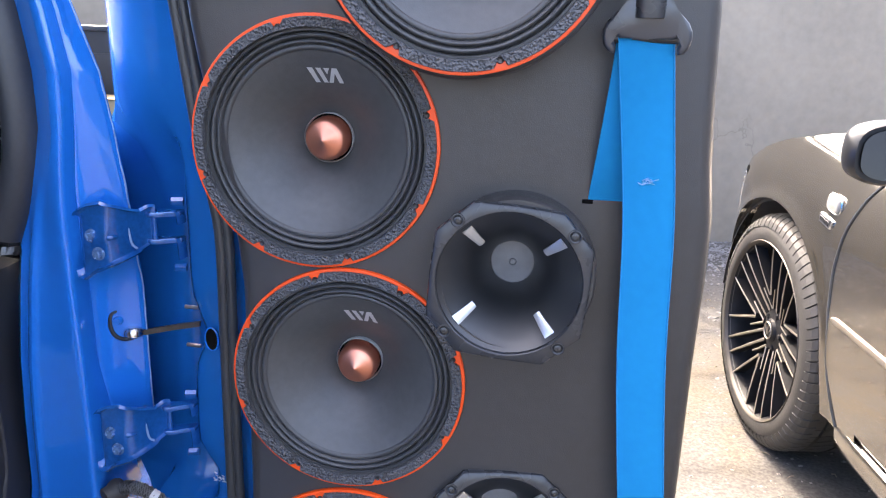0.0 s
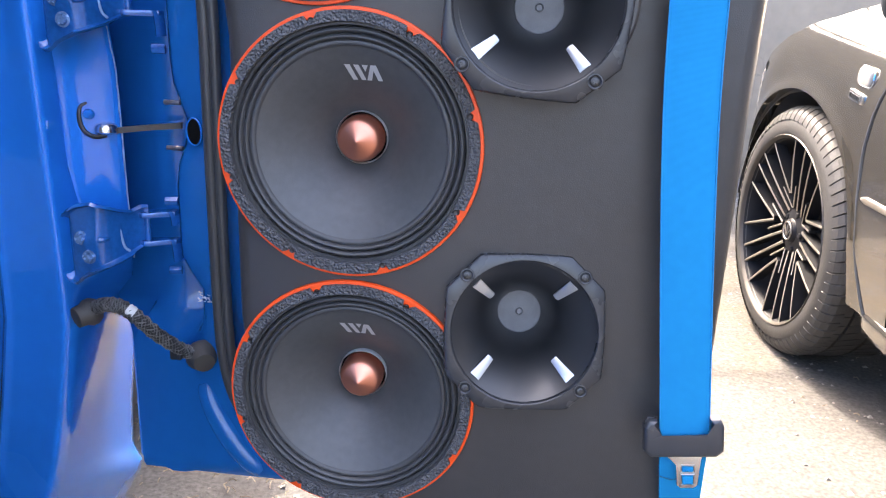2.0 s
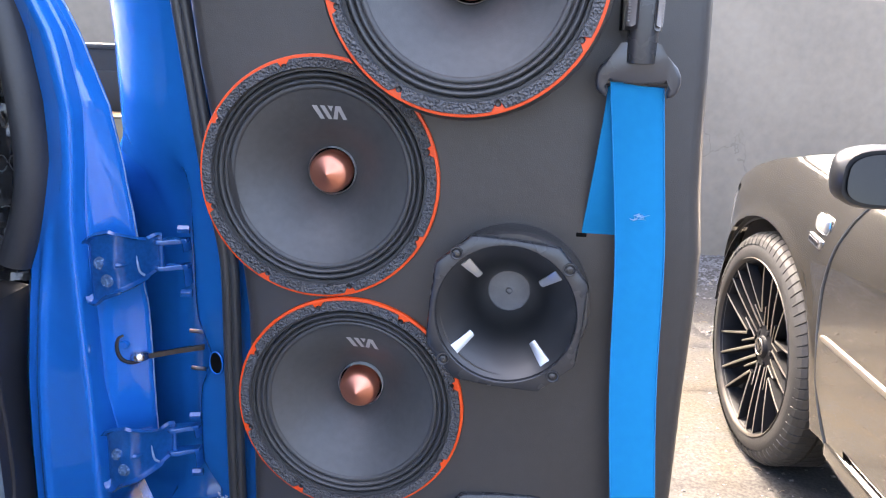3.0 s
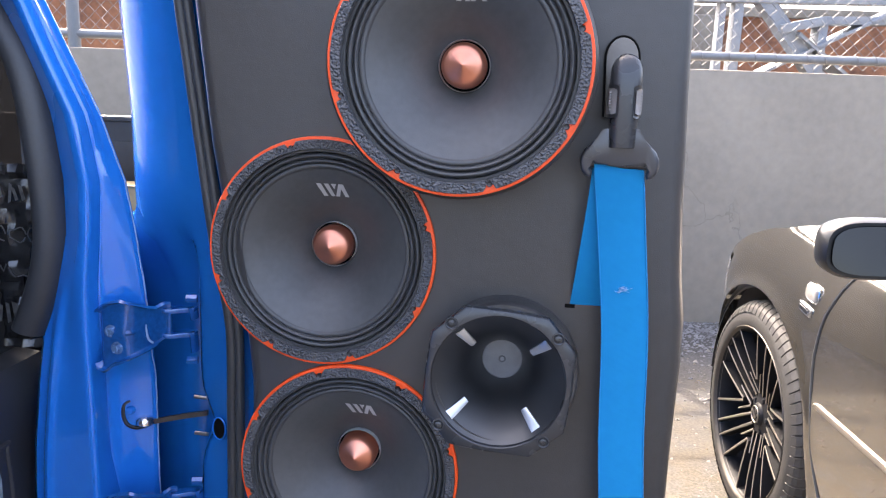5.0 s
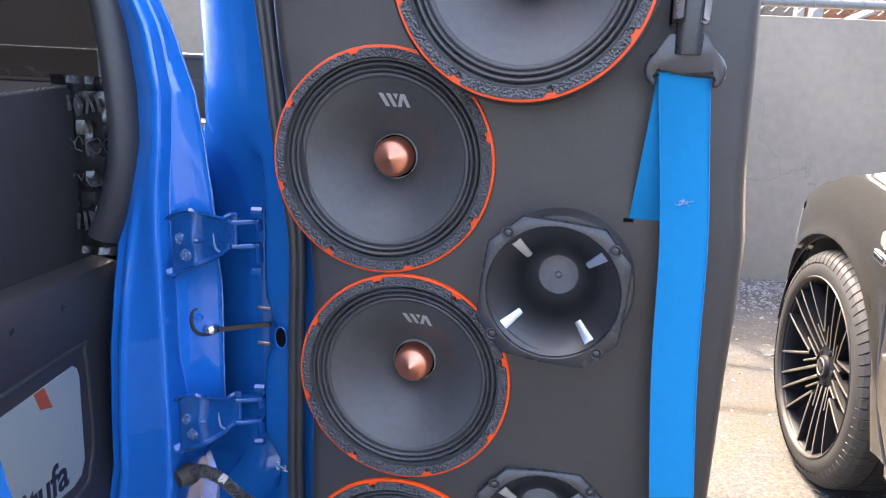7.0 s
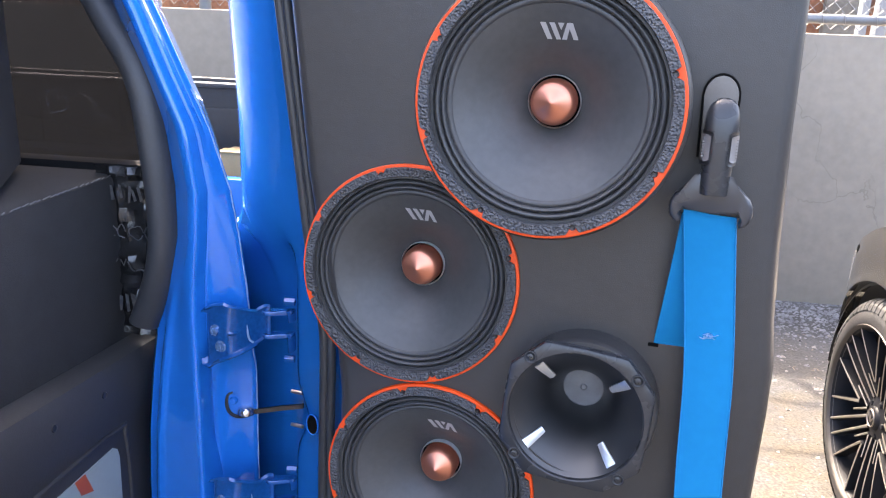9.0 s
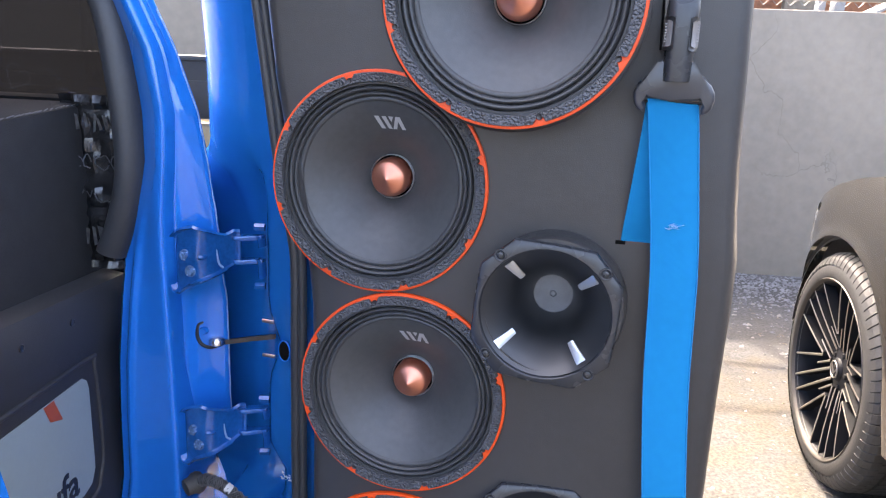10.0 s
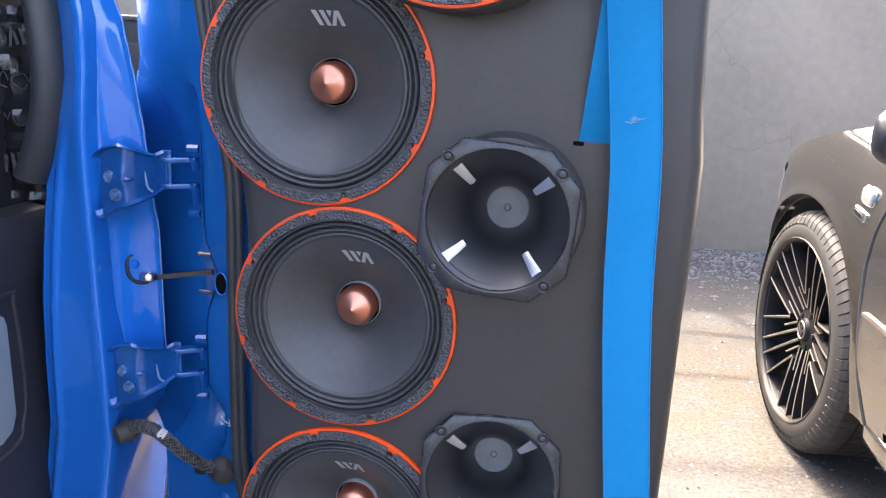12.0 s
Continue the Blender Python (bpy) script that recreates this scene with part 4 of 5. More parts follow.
    for x0, z0, x1, z1 in ((0.220, 0.478, 0.234, 0.4745), (0.234, 0.4745, 0.262, 0.484), (0.220, 0.492, 0.240, 0.500)):
        k = 9
        for i in range(k):
            a, b = i / k, (i + 0.6) / k
            tube(bm, [(x0 + (x1 - x0) * a, -0.0285, z0 + (z1 - z0) * a), (x0 + (x1 - x0) * b, -0.0285, z0 + (z1 - z0) * b)], 0.0005, 4)
    part("stitching", bm, DARKSTEEL, s)
    # lower bracket and bolt
    bm = bmesh.new()
    pl = [(-0.014, -0.014), (0.044, -0.012), (0.054, -0.004), (0.054, 0.006), (0.044, 0.012), (-0.014, 0.010), (-0.019, 0.0)]
    prism(bm, pl, -0.002, 0.002, 0.0008)
    b = part("bracket", bm, STEEL, s, "slotted steel anchor bracket")
    b.matrix_local = pose(0.213, -0.006, 0.409, 0, -27, 0)
    bm = bmesh.new()
    prism(bm, [(0.014, -0.004), (0.036, -0.004), (0.039, 0.0), (0.036, 0.004), (0.014, 0.004), (0.011, 0.0)], -0.0026, -0.0015)
    part("bracket_slot", bm, GLOSS, b)
    bm = bmesh.new()
    lathe(bm, [(0.0, -0.009), (0.003, -0.009), (0.0038, -0.0135), (0.006, -0.0135), (0.0078, -0.012), (0.008, -0.006), (0.0115, -0.005), (0.012, -0.002)], 18)
    part("bolt", bm, DARKSTEEL, b)
    return s


seat_belt()


# ---- pickup cab beside the door ----
TRIM = material("cab_trim_plastic", (0.035, 0.035, 0.037), 0.55, var=0.15, scale=12.0, bump=0.15, bump_scale=600.0)
FOIL = material("deadening_foil", (0.075, 0.075, 0.078), 0.24, metal=0.7, coat=0.5, var=0.6, scale=26.0, second=(0.008, 0.008, 0.008), bump=1.0, bump_scale=70.0)
FOILPRINT = material("foil_print_grey", (0.17, 0.17, 0.175), 0.3, metal=0.5, var=0.7, scale=120.0)
DUST = material("pale_dust", (0.55, 0.53, 0.50), 0.9, var=0.3, scale=60.0)
WHITE = material("white_sticker", (0.27, 0.33, 0.335), 0.4, var=0.05, scale=10.0)
DECALRED = material("decal_red", (0.42, 0.075, 0.02), 0.4, var=0.05)
INK = material("decal_black", (0.02, 0.02, 0.022), 0.4, var=0.05)
TINT = bpy.data.materials.new("tinted_glass")
TINT.use_nodes = True
tn, tl = TINT.node_tree.nodes, TINT.node_tree.links
tn.remove(tn["Principled BSDF"])
clear, shine, both = tn.new("ShaderNodeBsdfTransparent"), tn.new("ShaderNodeBsdfGlossy"), tn.new("ShaderNodeMixShader")
film, veil = tn.new("ShaderNodeBsdfTranslucent"), tn.new("ShaderNodeMixShader")
clear.inputs["Color"].default_value = (0.20, 0.20, 0.21, 1)
film.inputs["Color"].default_value = (0.050, 0.052, 0.056, 1)
veil.inputs[0].default_value = 0.12
shine.inputs["Roughness"].default_value = 0.04
both.inputs[0].default_value = 0.04
tl.new(clear.outputs[0], veil.inputs[1])
tl.new(film.outputs[0], veil.inputs[2])
tl.new(veil.outputs[0], both.inputs[1])
tl.new(shine.outputs[0], both.inputs[2])
tl.new(both.outputs[0], tn["Material Output"].inputs["Surface"])
LINER = material("black_bed_liner", (0.016, 0.0165, 0.018), 0.6, var=0.35, scale=4.0, bump=0.4, bump_scale=150.0, detail=6.0)
STRAND = material("braid_strand", (0.12, 0.116, 0.112), 0.5, var=0.6, scale=70.0)
BRAID = material("braided_sleeve", (0.02, 0.02, 0.021), 0.6, var=0.7, scale=90.0, bump=1.0, bump_scale=500.0)

FELT = material("black_felt", (0.010, 0.010, 0.011), 0.9, var=0.3, scale=40.0)
truck = thing("pickup_truck", pose(0, 0, 0), "bright blue pickup with its rear door open, stripped black cab", "pickup truck")


SEALRUBBER = material("body_seal_rubber", (0.036, 0.038, 0.043), 0.42, var=0.2, scale=15.0, bump=0.08, bump_scale=300.0)


def pillar():
    """The rear door post: inner face, ridge, hinge face and outer edge, drawn in towards the roof."""
    #        z     inner   ridge   hinge-face start   outer edge
    table = [(0.10, -0.66, -0.56, -0.53, -0.47), (0.20, -0.63, -0.532, -0.514, -0.436), (0.24, -0.62, -0.516, -0.500, -0.418), (0.30, -0.60, -0.492, -0.478, -0.384), (0.33, -0.59, -0.482, -0.468, -0.400), (0.41, -0.572, -0.464, -0.452, -0.394),
             (0.53, -0.550, -0.442, -0.424, -0.377), (0.63, -0.546, -0.440, -0.414, -0.370), (0.72, -0.540, -0.440, -0.428, -0.368), (0.82, -0.527, -0.440, -0.428, -0.367), (0.91, -0.512, -0.440, -0.428, -0.371), (0.96, -0.500, -0.438, -0.427, -0.375),
             (1.02, -0.482, -0.431, -0.421, -0.382), (1.09, -0.482, -0.428, -0.418, -0.394), (1.17, -0.494, -0.440, -0.432, -0.421), (1.25, -0.525, -0.474, -0.468, -0.458), (1.31, -0.548, -0.498, -0.493, -0.485), (1.45, -0.607, -0.563, -0.558, -0.550), (1.62, -0.69, -0.65, -0.645, -0.64)]
    rows = []
    for i in range(90):
        z = 0.10 + 1.52 * i / 89
        a, b, c, d = interp(table, z)
        up = max(0.0, z - 1.0)
        back = 0.04 * up
        low = min(1.0, max(0.0, (0.615 - z) / 0.05))
        low = low * low * (3 - 2 * low)
        rec = max(0.0, min(1.0, (z - 0.40) / 0.20, (0.885 - z) / 0.06))
        rec = 0.021 * rec * rec * (3 - 2 * rec) * (1 - low)
        c, d = c - rec * 0.25, d - rec * 0.30
        cr = min(1.0, max(0.0, (0.97 - z) / 0.10))

        def soft(x, y):
            t = (x - a - 0.006) / (b - 0.018 - a)
            return (x, (0.938 - 0.0345 * t) * (1 - cr) + y * cr + back, z)

        rows.append([(a - 0.012, 1.02 + back, z), (a - 0.004, 0.962 + back, z), (a, 0.945 + back, z), (a + 0.006, 0.938 + back, z), soft(a + 0.014, 0.9375), soft(a + 0.0165, 0.9355), soft(a + 0.024, 0.9225), soft(a + 0.0265, 0.9195), soft(a + 0.0295, 0.9182), soft(a + 0.033, 0.9195), soft(a + 0.036, 0.9206), soft(a + 0.040, 0.9205), soft((a + b) / 2 + 0.012, 0.9135), (b - 0.012, 0.9035 + back, z), (b - 0.006, 0.9000 + back, z), (b - 0.002, 0.8985 + back, z), (b + 0.001, 0.8990 + back, z), (b + 0.0035, 0.9010 + back, z), (b + 0.005, 0.904 + back, z),
                     (c + (b + 0.007 - c) * low, 0.916 + rec + back - 0.006 * low, z - 0.004 * low), (c + 0.004 + (b + 0.0065 - c - 0.004) * low, 0.9165 + rec + back + 0.004 * low, z - 0.010 * low), ((c + d) / 2 - 0.037 * low, 0.923 + rec + back + 0.095 * low, z - 0.055 * low), (d - 0.006 - 0.068 * low, 0.929 + rec + back + 0.175 * low, z - 0.103 * low), (d - 0.001 - 0.075 * low, 0.933 + rec + back + 0.190 * low, z - 0.112 * low), (d - 0.077 * low, 0.937 + rec + back + 0.195 * low, z - 0.115 * low), (d - 0.05 - 0.07 * low, 1.02 + back + 0.16 * low, z - 0.115 * low), (d - 0.13, 1.20 + back, z), (a - 0.10, 1.20 + back, z)])
    bm = bmesh.new()
    loft(bm, rows, closed=True, caps=True)
    return part("pillar", bm, PAINT, truck, "blue painted rear door post", smooth=42)


pillar()

# pale line down the post's outer edge, drawn as its highlight
bm = bmesh.new()
rnd = random.Random(17)
tube(bm, [(interp([(0.60, -0.3740), (0.72, -0.3738), (0.82, -0.3728), (0.91, -0.3712), (0.96, -0.375), (1.02, -0.382), (1.09, -0.394), (1.17, -0.421), (1.25, -0.458)], z)[0] + rnd.uniform(-0.0004, 0.0004), 0.9325 + max(0.0, z - 1.0) * 0.04 + 0.021 * min(1.0, max(0.0, (0.885 - z) / 0.06)), z) for z in (0.60 + 0.01 * i for i in range(63))], [0.0007 + rnd.uniform(0, 0.0005) for _ in range(63)], 6)
part("edge_highlight", bm, PALELINE, truck, "pale line for the highlight on the post's edge")

bm = bmesh.new()
pts = smooth_path([(-0.640, 0.985, 1.46), (-0.575, 0.962, 1.327), (-0.516, 0.945, 1.236), (-0.497, 0.938, 1.14), (-0.490, 0.935, 1.05), (-0.494, 0.934, 0.99), (-0.510, 0.935, 0.935), (-0.530, 0.936, 0.888)], 40)
tube(bm, pts, 0.0225, 16, 0.75)
part("seal", bm, SEALRUBBER, truck, "loose black rubber body seal")

# rear wall with a window opening, roof, far side and floor of the cab
# roof and far side are out of view, added to darken the cab
for name, dims, mat in (("rear_wall", (-2.0, -0.58, 1.09, 1.13, 0.2, 1.083), FELT), ("rear_wall", (-2.0, -0.62, 1.09, 1.13, 1.49, 1.72), TRIM), ("roof", (-2.0, -0.66, -0.9, 1.22, 1.70, 1.76), PAINT),
                        ("far_side", (-2.02, -1.96, -0.9, 1.2, 0.2, 1.72), TRIM), ("floor_pan", (-2.0, -0.60, -0.9, 1.12, 0.30, 0.42), TRIM)):
    bm = bmesh.new()
    box(bm, *dims, 0.01)
    part(name, bm, mat, truck)
bm = bmesh.new()
box(bm, -1.95, -0.625, 1.132, 1.136, 1.04, 1.50)
part("rear_window", bm, TINT, truck, "tinted rear window", smooth=0)

# front edge of the door opening
bm = bmesh.new()
rows = []
for i in range(20):
    z = 0.20 + 0.90 * i / 19
    e = 0.450 + 0.22 * (1.023 - z)
    rows.append([(-0.450, 0.20, z), (-0.435, 0.20, z), (-0.412, e - 0.05, z), (-0.405, e - 0.014, z), (-0.404, e - 0.004, z), (-0.408, e, z), (-0.43, e + 0.001, z), (-0.450, e - 0.004, z)])
loft(bm, rows, closed=True, caps=True)
part("front_post", bm, PAINT, truck, "blue painted edge of the door opening", smooth=50)

# crumpled foil on the quarter panel
bm = bmesh.new()
rows = []
rnd = random.Random(7)
for i in range(26):
    z = 0.845 + 0.255 * i / 25
    rows.append([(-0.625 + 0.105 * j / 11, 1.0 + rnd.uniform(-0.006, 0.006) - 0.01 * math.sin(j / 11 * 3.1), z) for j in range(12)])
loft(bm, rows)
part("deadening_sheet", bm, FOIL, truck, "crumpled black and silver sound deadening foil", smooth=25)
rnd = random.Random(11)
for row, (zc, zh, wide) in enumerate(((1.063, 0.015, 0.009), (1.006, 0.012, 0.016), (0.955, 0.010, 0.012), (0.897, 0.017, 0.010))):
    x = -0.606
    while x < -0.538:
        w = wide * rnd.uniform(0.7, 1.4)
        bm = bmesh.new()
        y, lean = 0.983, rnd.uniform(-0.004, 0.004)
        if row == 1:
            tube(bm, [(x + w / 2 + w * 0.5 * math.cos(a), y, zc + zh * (0.8 + 0.2 * math.sin(3 * a + x * 90)) * math.sin(a)) for a in (2 * math.pi * i / 14 for i in range(12 + rnd.randrange(3)))], 0.0009, 4)
        elif row == 2:
            tube(bm, [(x, y, zc + zh * rnd.uniform(-1, 1)), (x + w * 0.5, y, zc + zh * rnd.uniform(-1, 1)), (x + w, y, zc + zh * rnd.uniform(-1, 1))], 0.0010, 4)
        else:
            lo, hi = zc - zh * rnd.uniform(0.5, 1.0), zc + zh * rnd.uniform(0.5, 1.0)
            loft(bm, [[(x, y, lo), (x + w * 0.6, y, lo + 0.002)], [(x + lean, y - 0.001, hi), (x + w * 0.6 + lean, y - 0.001, hi - 0.002)]])
        part("foil_mark", bm, FOILPRINT, truck, "worn grey print bars on foil", smooth=0)
        x += w + rnd.uniform(0.001, 0.005)

# lower side trim with a sticker
bm = bmesh.new()
prof = [(-0.64, 0.845), (-0.592, 0.858), (-0.560, 0.852), (-0.551, 0.835), (-0.551, 0.775), (-0.556, 0.762), (-0.556, 0.40), (-0.64, 0.40)]
loft(bm, [[(x + 0.03 * (y - 0.9) * 0, y, z - 0.09 * (y - 0.75)) for x, z in prof] for y in (0.2, 0.4, 0.55, 0.7, 0.85, 0.95, 1.02)], closed=True, caps=True)
tp_ = part("side_trim", bm, TRIM, truck, "black plastic lower trim", smooth=35)
for y, z in ((0.745, 0.822), (0.855, 0.812)):
    bm = bmesh.new()
    lathe(bm, [(0.0, -0.0008), (0.0036, -0.0008), (0.0042, -0.0014), (0.0052, -0.001), (0.0054, 0.001)], 14)
    c = part("trim_clip", bm, GLOSS, tp_)
    c.matrix_local = pose(-0.551, y, z, 0, 0, 90)
bm = bmesh.new()
st = [(0.66, 0.572), (0.845, 0.550), (0.868, 0.556), (0.880, 0.575), (0.884, 0.70), (0.880, 0.714), (0.870, 0.7215), (0.66, 0.728)]
a = [bm.verts.new((-0.5545, y, z)) for y, z in st]
b = [bm.verts.new((-0.5565, y, z)) for y, z in st]
bm.faces.new(a)
for i in range(len(a)):
    bm.faces.new((a[i], b[i], b[(i + 1) % len(a)], a[(i + 1) % len(a)]))
rim = [(0.66, 0.752), (0.885, 0.742), (0.905, 0.722), (0.908, 0.60), (0.895, 0.555), (0.86, 0.530), (0.66, 0.545)]
bm2 = bmesh.new()
tube(bm2, smooth_path([(-0.5565, y, z) for y, z in rim], 60), 0.004, 10)
part("recess_bead", bm2, TRIM, truck, "rounded bead round the sticker", smooth=60)
sticker = part("sticker", bm, WHITE, truck, "white sticker with red wedge and dark bars", smooth=0)
bm = bmesh.new()
bm.faces.new([bm.verts.new((-0.5540, y, z)) for y, z in ((0.777, 0.7243), (0.800, 0.7236), (0.8155, 0.688), (0.788, 0.698))])
part("wedge", bm, DECALRED, sticker, smooth=0)
txt = bpy.data.curves.new("lettering", "FONT")
txt.body, txt.size, txt.extrude, txt.offset = "itufa", 0.062, 0.0002, 0.0012
carrier = bpy.data.objects.new("lettering_source", txt)
letters = bpy.data.meshes.new_from_object(carrier)
bpy.data.objects.remove(carrier)
letters.materials.clear()
letters.materials.append(INK)
lt = new("lettering", letters)
lt.parent = sticker
lt.matrix_local = Matrix.Translation((-0.5538, 0.728, 0.567)) @ pose(0, 0, 0, 90, 0, 90) @ pose(0, 0, 0, 0, 0, -2)
lt["label"] = "dark bold lettering"

bm = bmesh.new()
box(bm, -1.85, -0.57, 1.22, 2.40, 0.12, 0.46, 0.03)
part("chassis", bm, LINER, truck, "dark underbody")

# cargo bed seen past the post
for name, dims, mat in (("bed_side", (-0.68, -0.565, 1.32, 2.50, 0.45, 0.86), PAINT), ("bed_floor", (-2.0, -0.68, 1.34, 2.44, 0.45, 0.50), LINER), ("tailgate", (-2.0, -0.61, 2.44, 2.50, 0.45, 0.76), PAINT), ("bed_front", (-2.0, -0.61, 1.32, 1.34, 0.45, 0.80), LINER)):
    bm = bmesh.new()
    box(bm, *dims, 0.012)
    part(name, bm, mat, truck)

# black pickup parked along the wall, its bed side seen past the post
other = thing("black_pickup", pose(0, 2.70, 0), "dusty black pickup bed side parked along the grey wall", "pickup truck")
bm = bmesh.new()
box(bm, -4.2, -0.80, 0.0, 0.05, 0.42, 1.040, 0.012)
part("bed_side", bm, LINER, other)
bm = bmesh.new()
box(bm, -4.2, -0.80, 0.05, 0.70, 0.42, 0.50, 0.01)
part("bed_floor", bm, LINER, other)
bm = bmesh.new()
box(bm, -4.2, -0.80, 0.66, 0.71, 0.50, 1.00, 0.012)
part("bed_far_side", bm, LINER, other)
bm = bmesh.new()
box(bm, -4.2, -0.795, -0.008, 0.030, 1.030, 1.048, 0.008)
part("bed_rail", bm, RUBBER, other, "dusty dark rail cap")
for x in (-1.34, -2.3, -3.3):
    bm = bmesh.new()
    box(bm, x, x + 0.42, -0.008, 0.01, 0.80, 0.96, 0.006)
    part("side_panel", bm, LINER, other)
bm = bmesh.new()
box(bm, -4.2, -0.80, -0.02, 0.05, 0.76, 0.80, 0.008)
part("lower_moulding", bm, RUBBER, other)
bm = bmesh.new()
heart = [(16 * math.sin(t) ** 3, 13 * math.cos(t) - 5 * math.cos(2 * t) - 2 * math.cos(3 * t) - math.cos(4 * t)) for t in (2 * math.pi * i / 30 for i in range(30))]
tube(bm, [(-1.818 + x * 0.0024 + z * 0.0018, -0.002, 0.945 + z * 0.0027 - x * 0.0016) for x, z in heart], 0.0035, 4)
for u, w, a, ln in ((-1.72, 0.985, -0.35, 0.05), (-1.70, 0.975, -0.5, 0.05), (-1.66, 0.915, -0.3, 0.04), (-1.64, 0.905, -0.2, 0.05), (-1.67, 0.93, 0.9, 0.03)):
    tube(bm, [(u, -0.002, w), (u + ln * 0.5, -0.002, w + a * ln * 0.6), (u + ln, -0.002, w + a * ln)], [0.001, 0.004, 0.001], 4)
part("dust_drawing", bm, DUST, other, "heart and smears drawn in the dust")
for x in (-3.4, -1.45):
    bm = bmesh.new()
    lathe(bm, [(0.0, 0.03), (0.20, 0.03), (0.24, 0.0), (0.32, 0.01), (0.335, 0.05), (0.335, 0.20), (0.2, 0.22)], 40, (x, 0.02, 0.335))
    part("tyre", bm, RUBBER, other)

# black carpeted enclosure in the cab
enc = thing("speaker_enclosure", pose(0, 0, 0), "black carpeted speaker enclosure standing in the cab", "speaker box")
bm = bmesh.new()
box(bm, -1.5, -0.594, 0.30, 1.03, 0.83, 1.086, 0.012)
part("carcass", bm, CARPET, enc)
bm = bmesh.new()
loft(bm, [[(x, y, z) for x, y in ((-0.731, 0.99), (-0.590, 0.725), (-1.2, 0.40), (-1.34, 0.66))] for z in (1.088, 1.60)], closed=True, caps=True)
bmesh.ops.bevel(bm, geom=list(bm.edges), offset=0.012, segments=2, affect="EDGES")
part("upper_carcass", bm, CARPET, enc)
bm = bmesh.new()
rnd = random.Random(31)
for i in range(46):
    y = 0.42 + 0.013 * i
    tube(bm, [(-0.5945 - 0.003 * rnd.random(), y, 1.0855), (-0.5950, y + rnd.uniform(0.004, 0.014), 1.0868 + 0.0012 * rnd.random())], rnd.uniform(0.0005, 0.0011), 4)
part("worn_edge", bm, PLUG, enc, "pale frayed edge of the carpet", smooth=0)

# cream carton in the bed
crate = thing("carton", pose(-1.02, 2.60, 0, 0, 0, 0), "tall cream carton standing between the pickups", "box")
bm = bmesh.new()
box(bm, -0.10, 0.14, -0.07, 0.07, 0, 0.83, 0.006)
part("carton_body", bm, CREAMY, crate)
bm = bmesh.new()
box(bm, -0.104, 0.144, -0.074, 0.0, 0.830, 0.835, 0.002)
part("flap", bm, CREAMY, crate)


GROMMET = material("dusty_rubber", (0.050, 0.044, 0.039), 0.6, var=0.35, scale=40.0)


TAPE = material("white_cloth_tape", (0.55, 0.54, 0.52), 0.7, var=0.2, scale=120.0)


def harness():
    h = thing("wiring_harness", DOOR.copy(), "black braided wiring sleeve between body and door", "wiring harness")
    path = [(-0.430, 0.094, 0.552), (-0.408, 0.080, 0.567), (-0.382, 0.070, 0.571), (-0.364, 0.070, 0.561), (-0.346, 0.085, 0.533), (-0.328, 0.108, 0.505), (-0.314, 0.128, 0.491)]
    pts = smooth_path(path, 90)
    bm = bmesh.new()
    tube(bm, pts, [0.0074 + 0.0007 * math.sin(i * 1.15) for i in range(90)], 14)
    part("sleeve", bm, BRAID, h, "braided black sleeve", smooth=60)
    bm = bmesh.new()
    for s in (1, -1):
        for k in range(9):
            line = []
            for i, p in enumerate(pts):
                way = (pts[min(i + 1, 89)] - pts[max(i - 1, 0)]).normalized()
                u = way.cross(Vector((0, 0, 1))).normalized()
                v = way.cross(u)
                a = s * i * 0.40 + 2 * math.pi * k / 9
                line.append(p + (u * math.cos(a) + v * math.sin(a)) * (0.0080 + 0.0007 * math.sin(i * 1.15) + 0.0006 * math.sin(i * 1.8 + k)))
            tube(bm, line, [0.0008 * (0.55 + 0.45 * math.sin(i * 0.9 + k * 2.4)) for i in range(90)], 4)
    part("braid", bm, STRAND, h, "grey braid strands", kind="stuff")
    bm = bmesh.new()
    rows = []
    for i in range(38, 44):
        p, way = pts[i], (pts[i + 1] - pts[i - 1]).normalized()
        u = way.cross(Vector((0, 0, 1))).normalized()
        v = u.cross(way)
        lo, hi = 0.15 + 0.25 * math.sin(i * 1.7), 1.8 + 0.2 * math.sin(i * 2.3)
        rows.append([p + (u * math.cos(a) + v * math.sin(a)) * r for r, a in [(0.0092, lo + (hi - lo) * j / 8) for j in range(9)] + [(0.0085, hi - (hi - lo) * j / 8) for j in range(9)]])
    loft(bm, rows, closed=True, caps=True)
    part("tape", bm, TAPE, h, "scrap of white tape on the sleeve")
    bm = bmesh.new()
    box(bm, -0.340, -0.326, 0.100, 0.112, 0.494, 0.506, 0.002)
    part("clip", bm, GLOSS, h, "small black clip")
    for p, r in (((-0.430, 0.093, 0.552), 0.0165), ((-0.312, 0.130, 0.490), 0.0205)):
        bm = bmesh.new()
        lathe(bm, [(0.0, -0.019), (0.010, -0.020), (0.0125, -0.019), (r * 0.8, -0.010), (r, -0.004), (r, 0.002), (r * 0.8, 0.008)], 24)
        g = part("grommet", bm, GROMMET, h, "dusty rubber grommet")
        g.matrix_local = pose(*p, 10, 0, 30 if p[0] > -0.4 else -35)


harness()


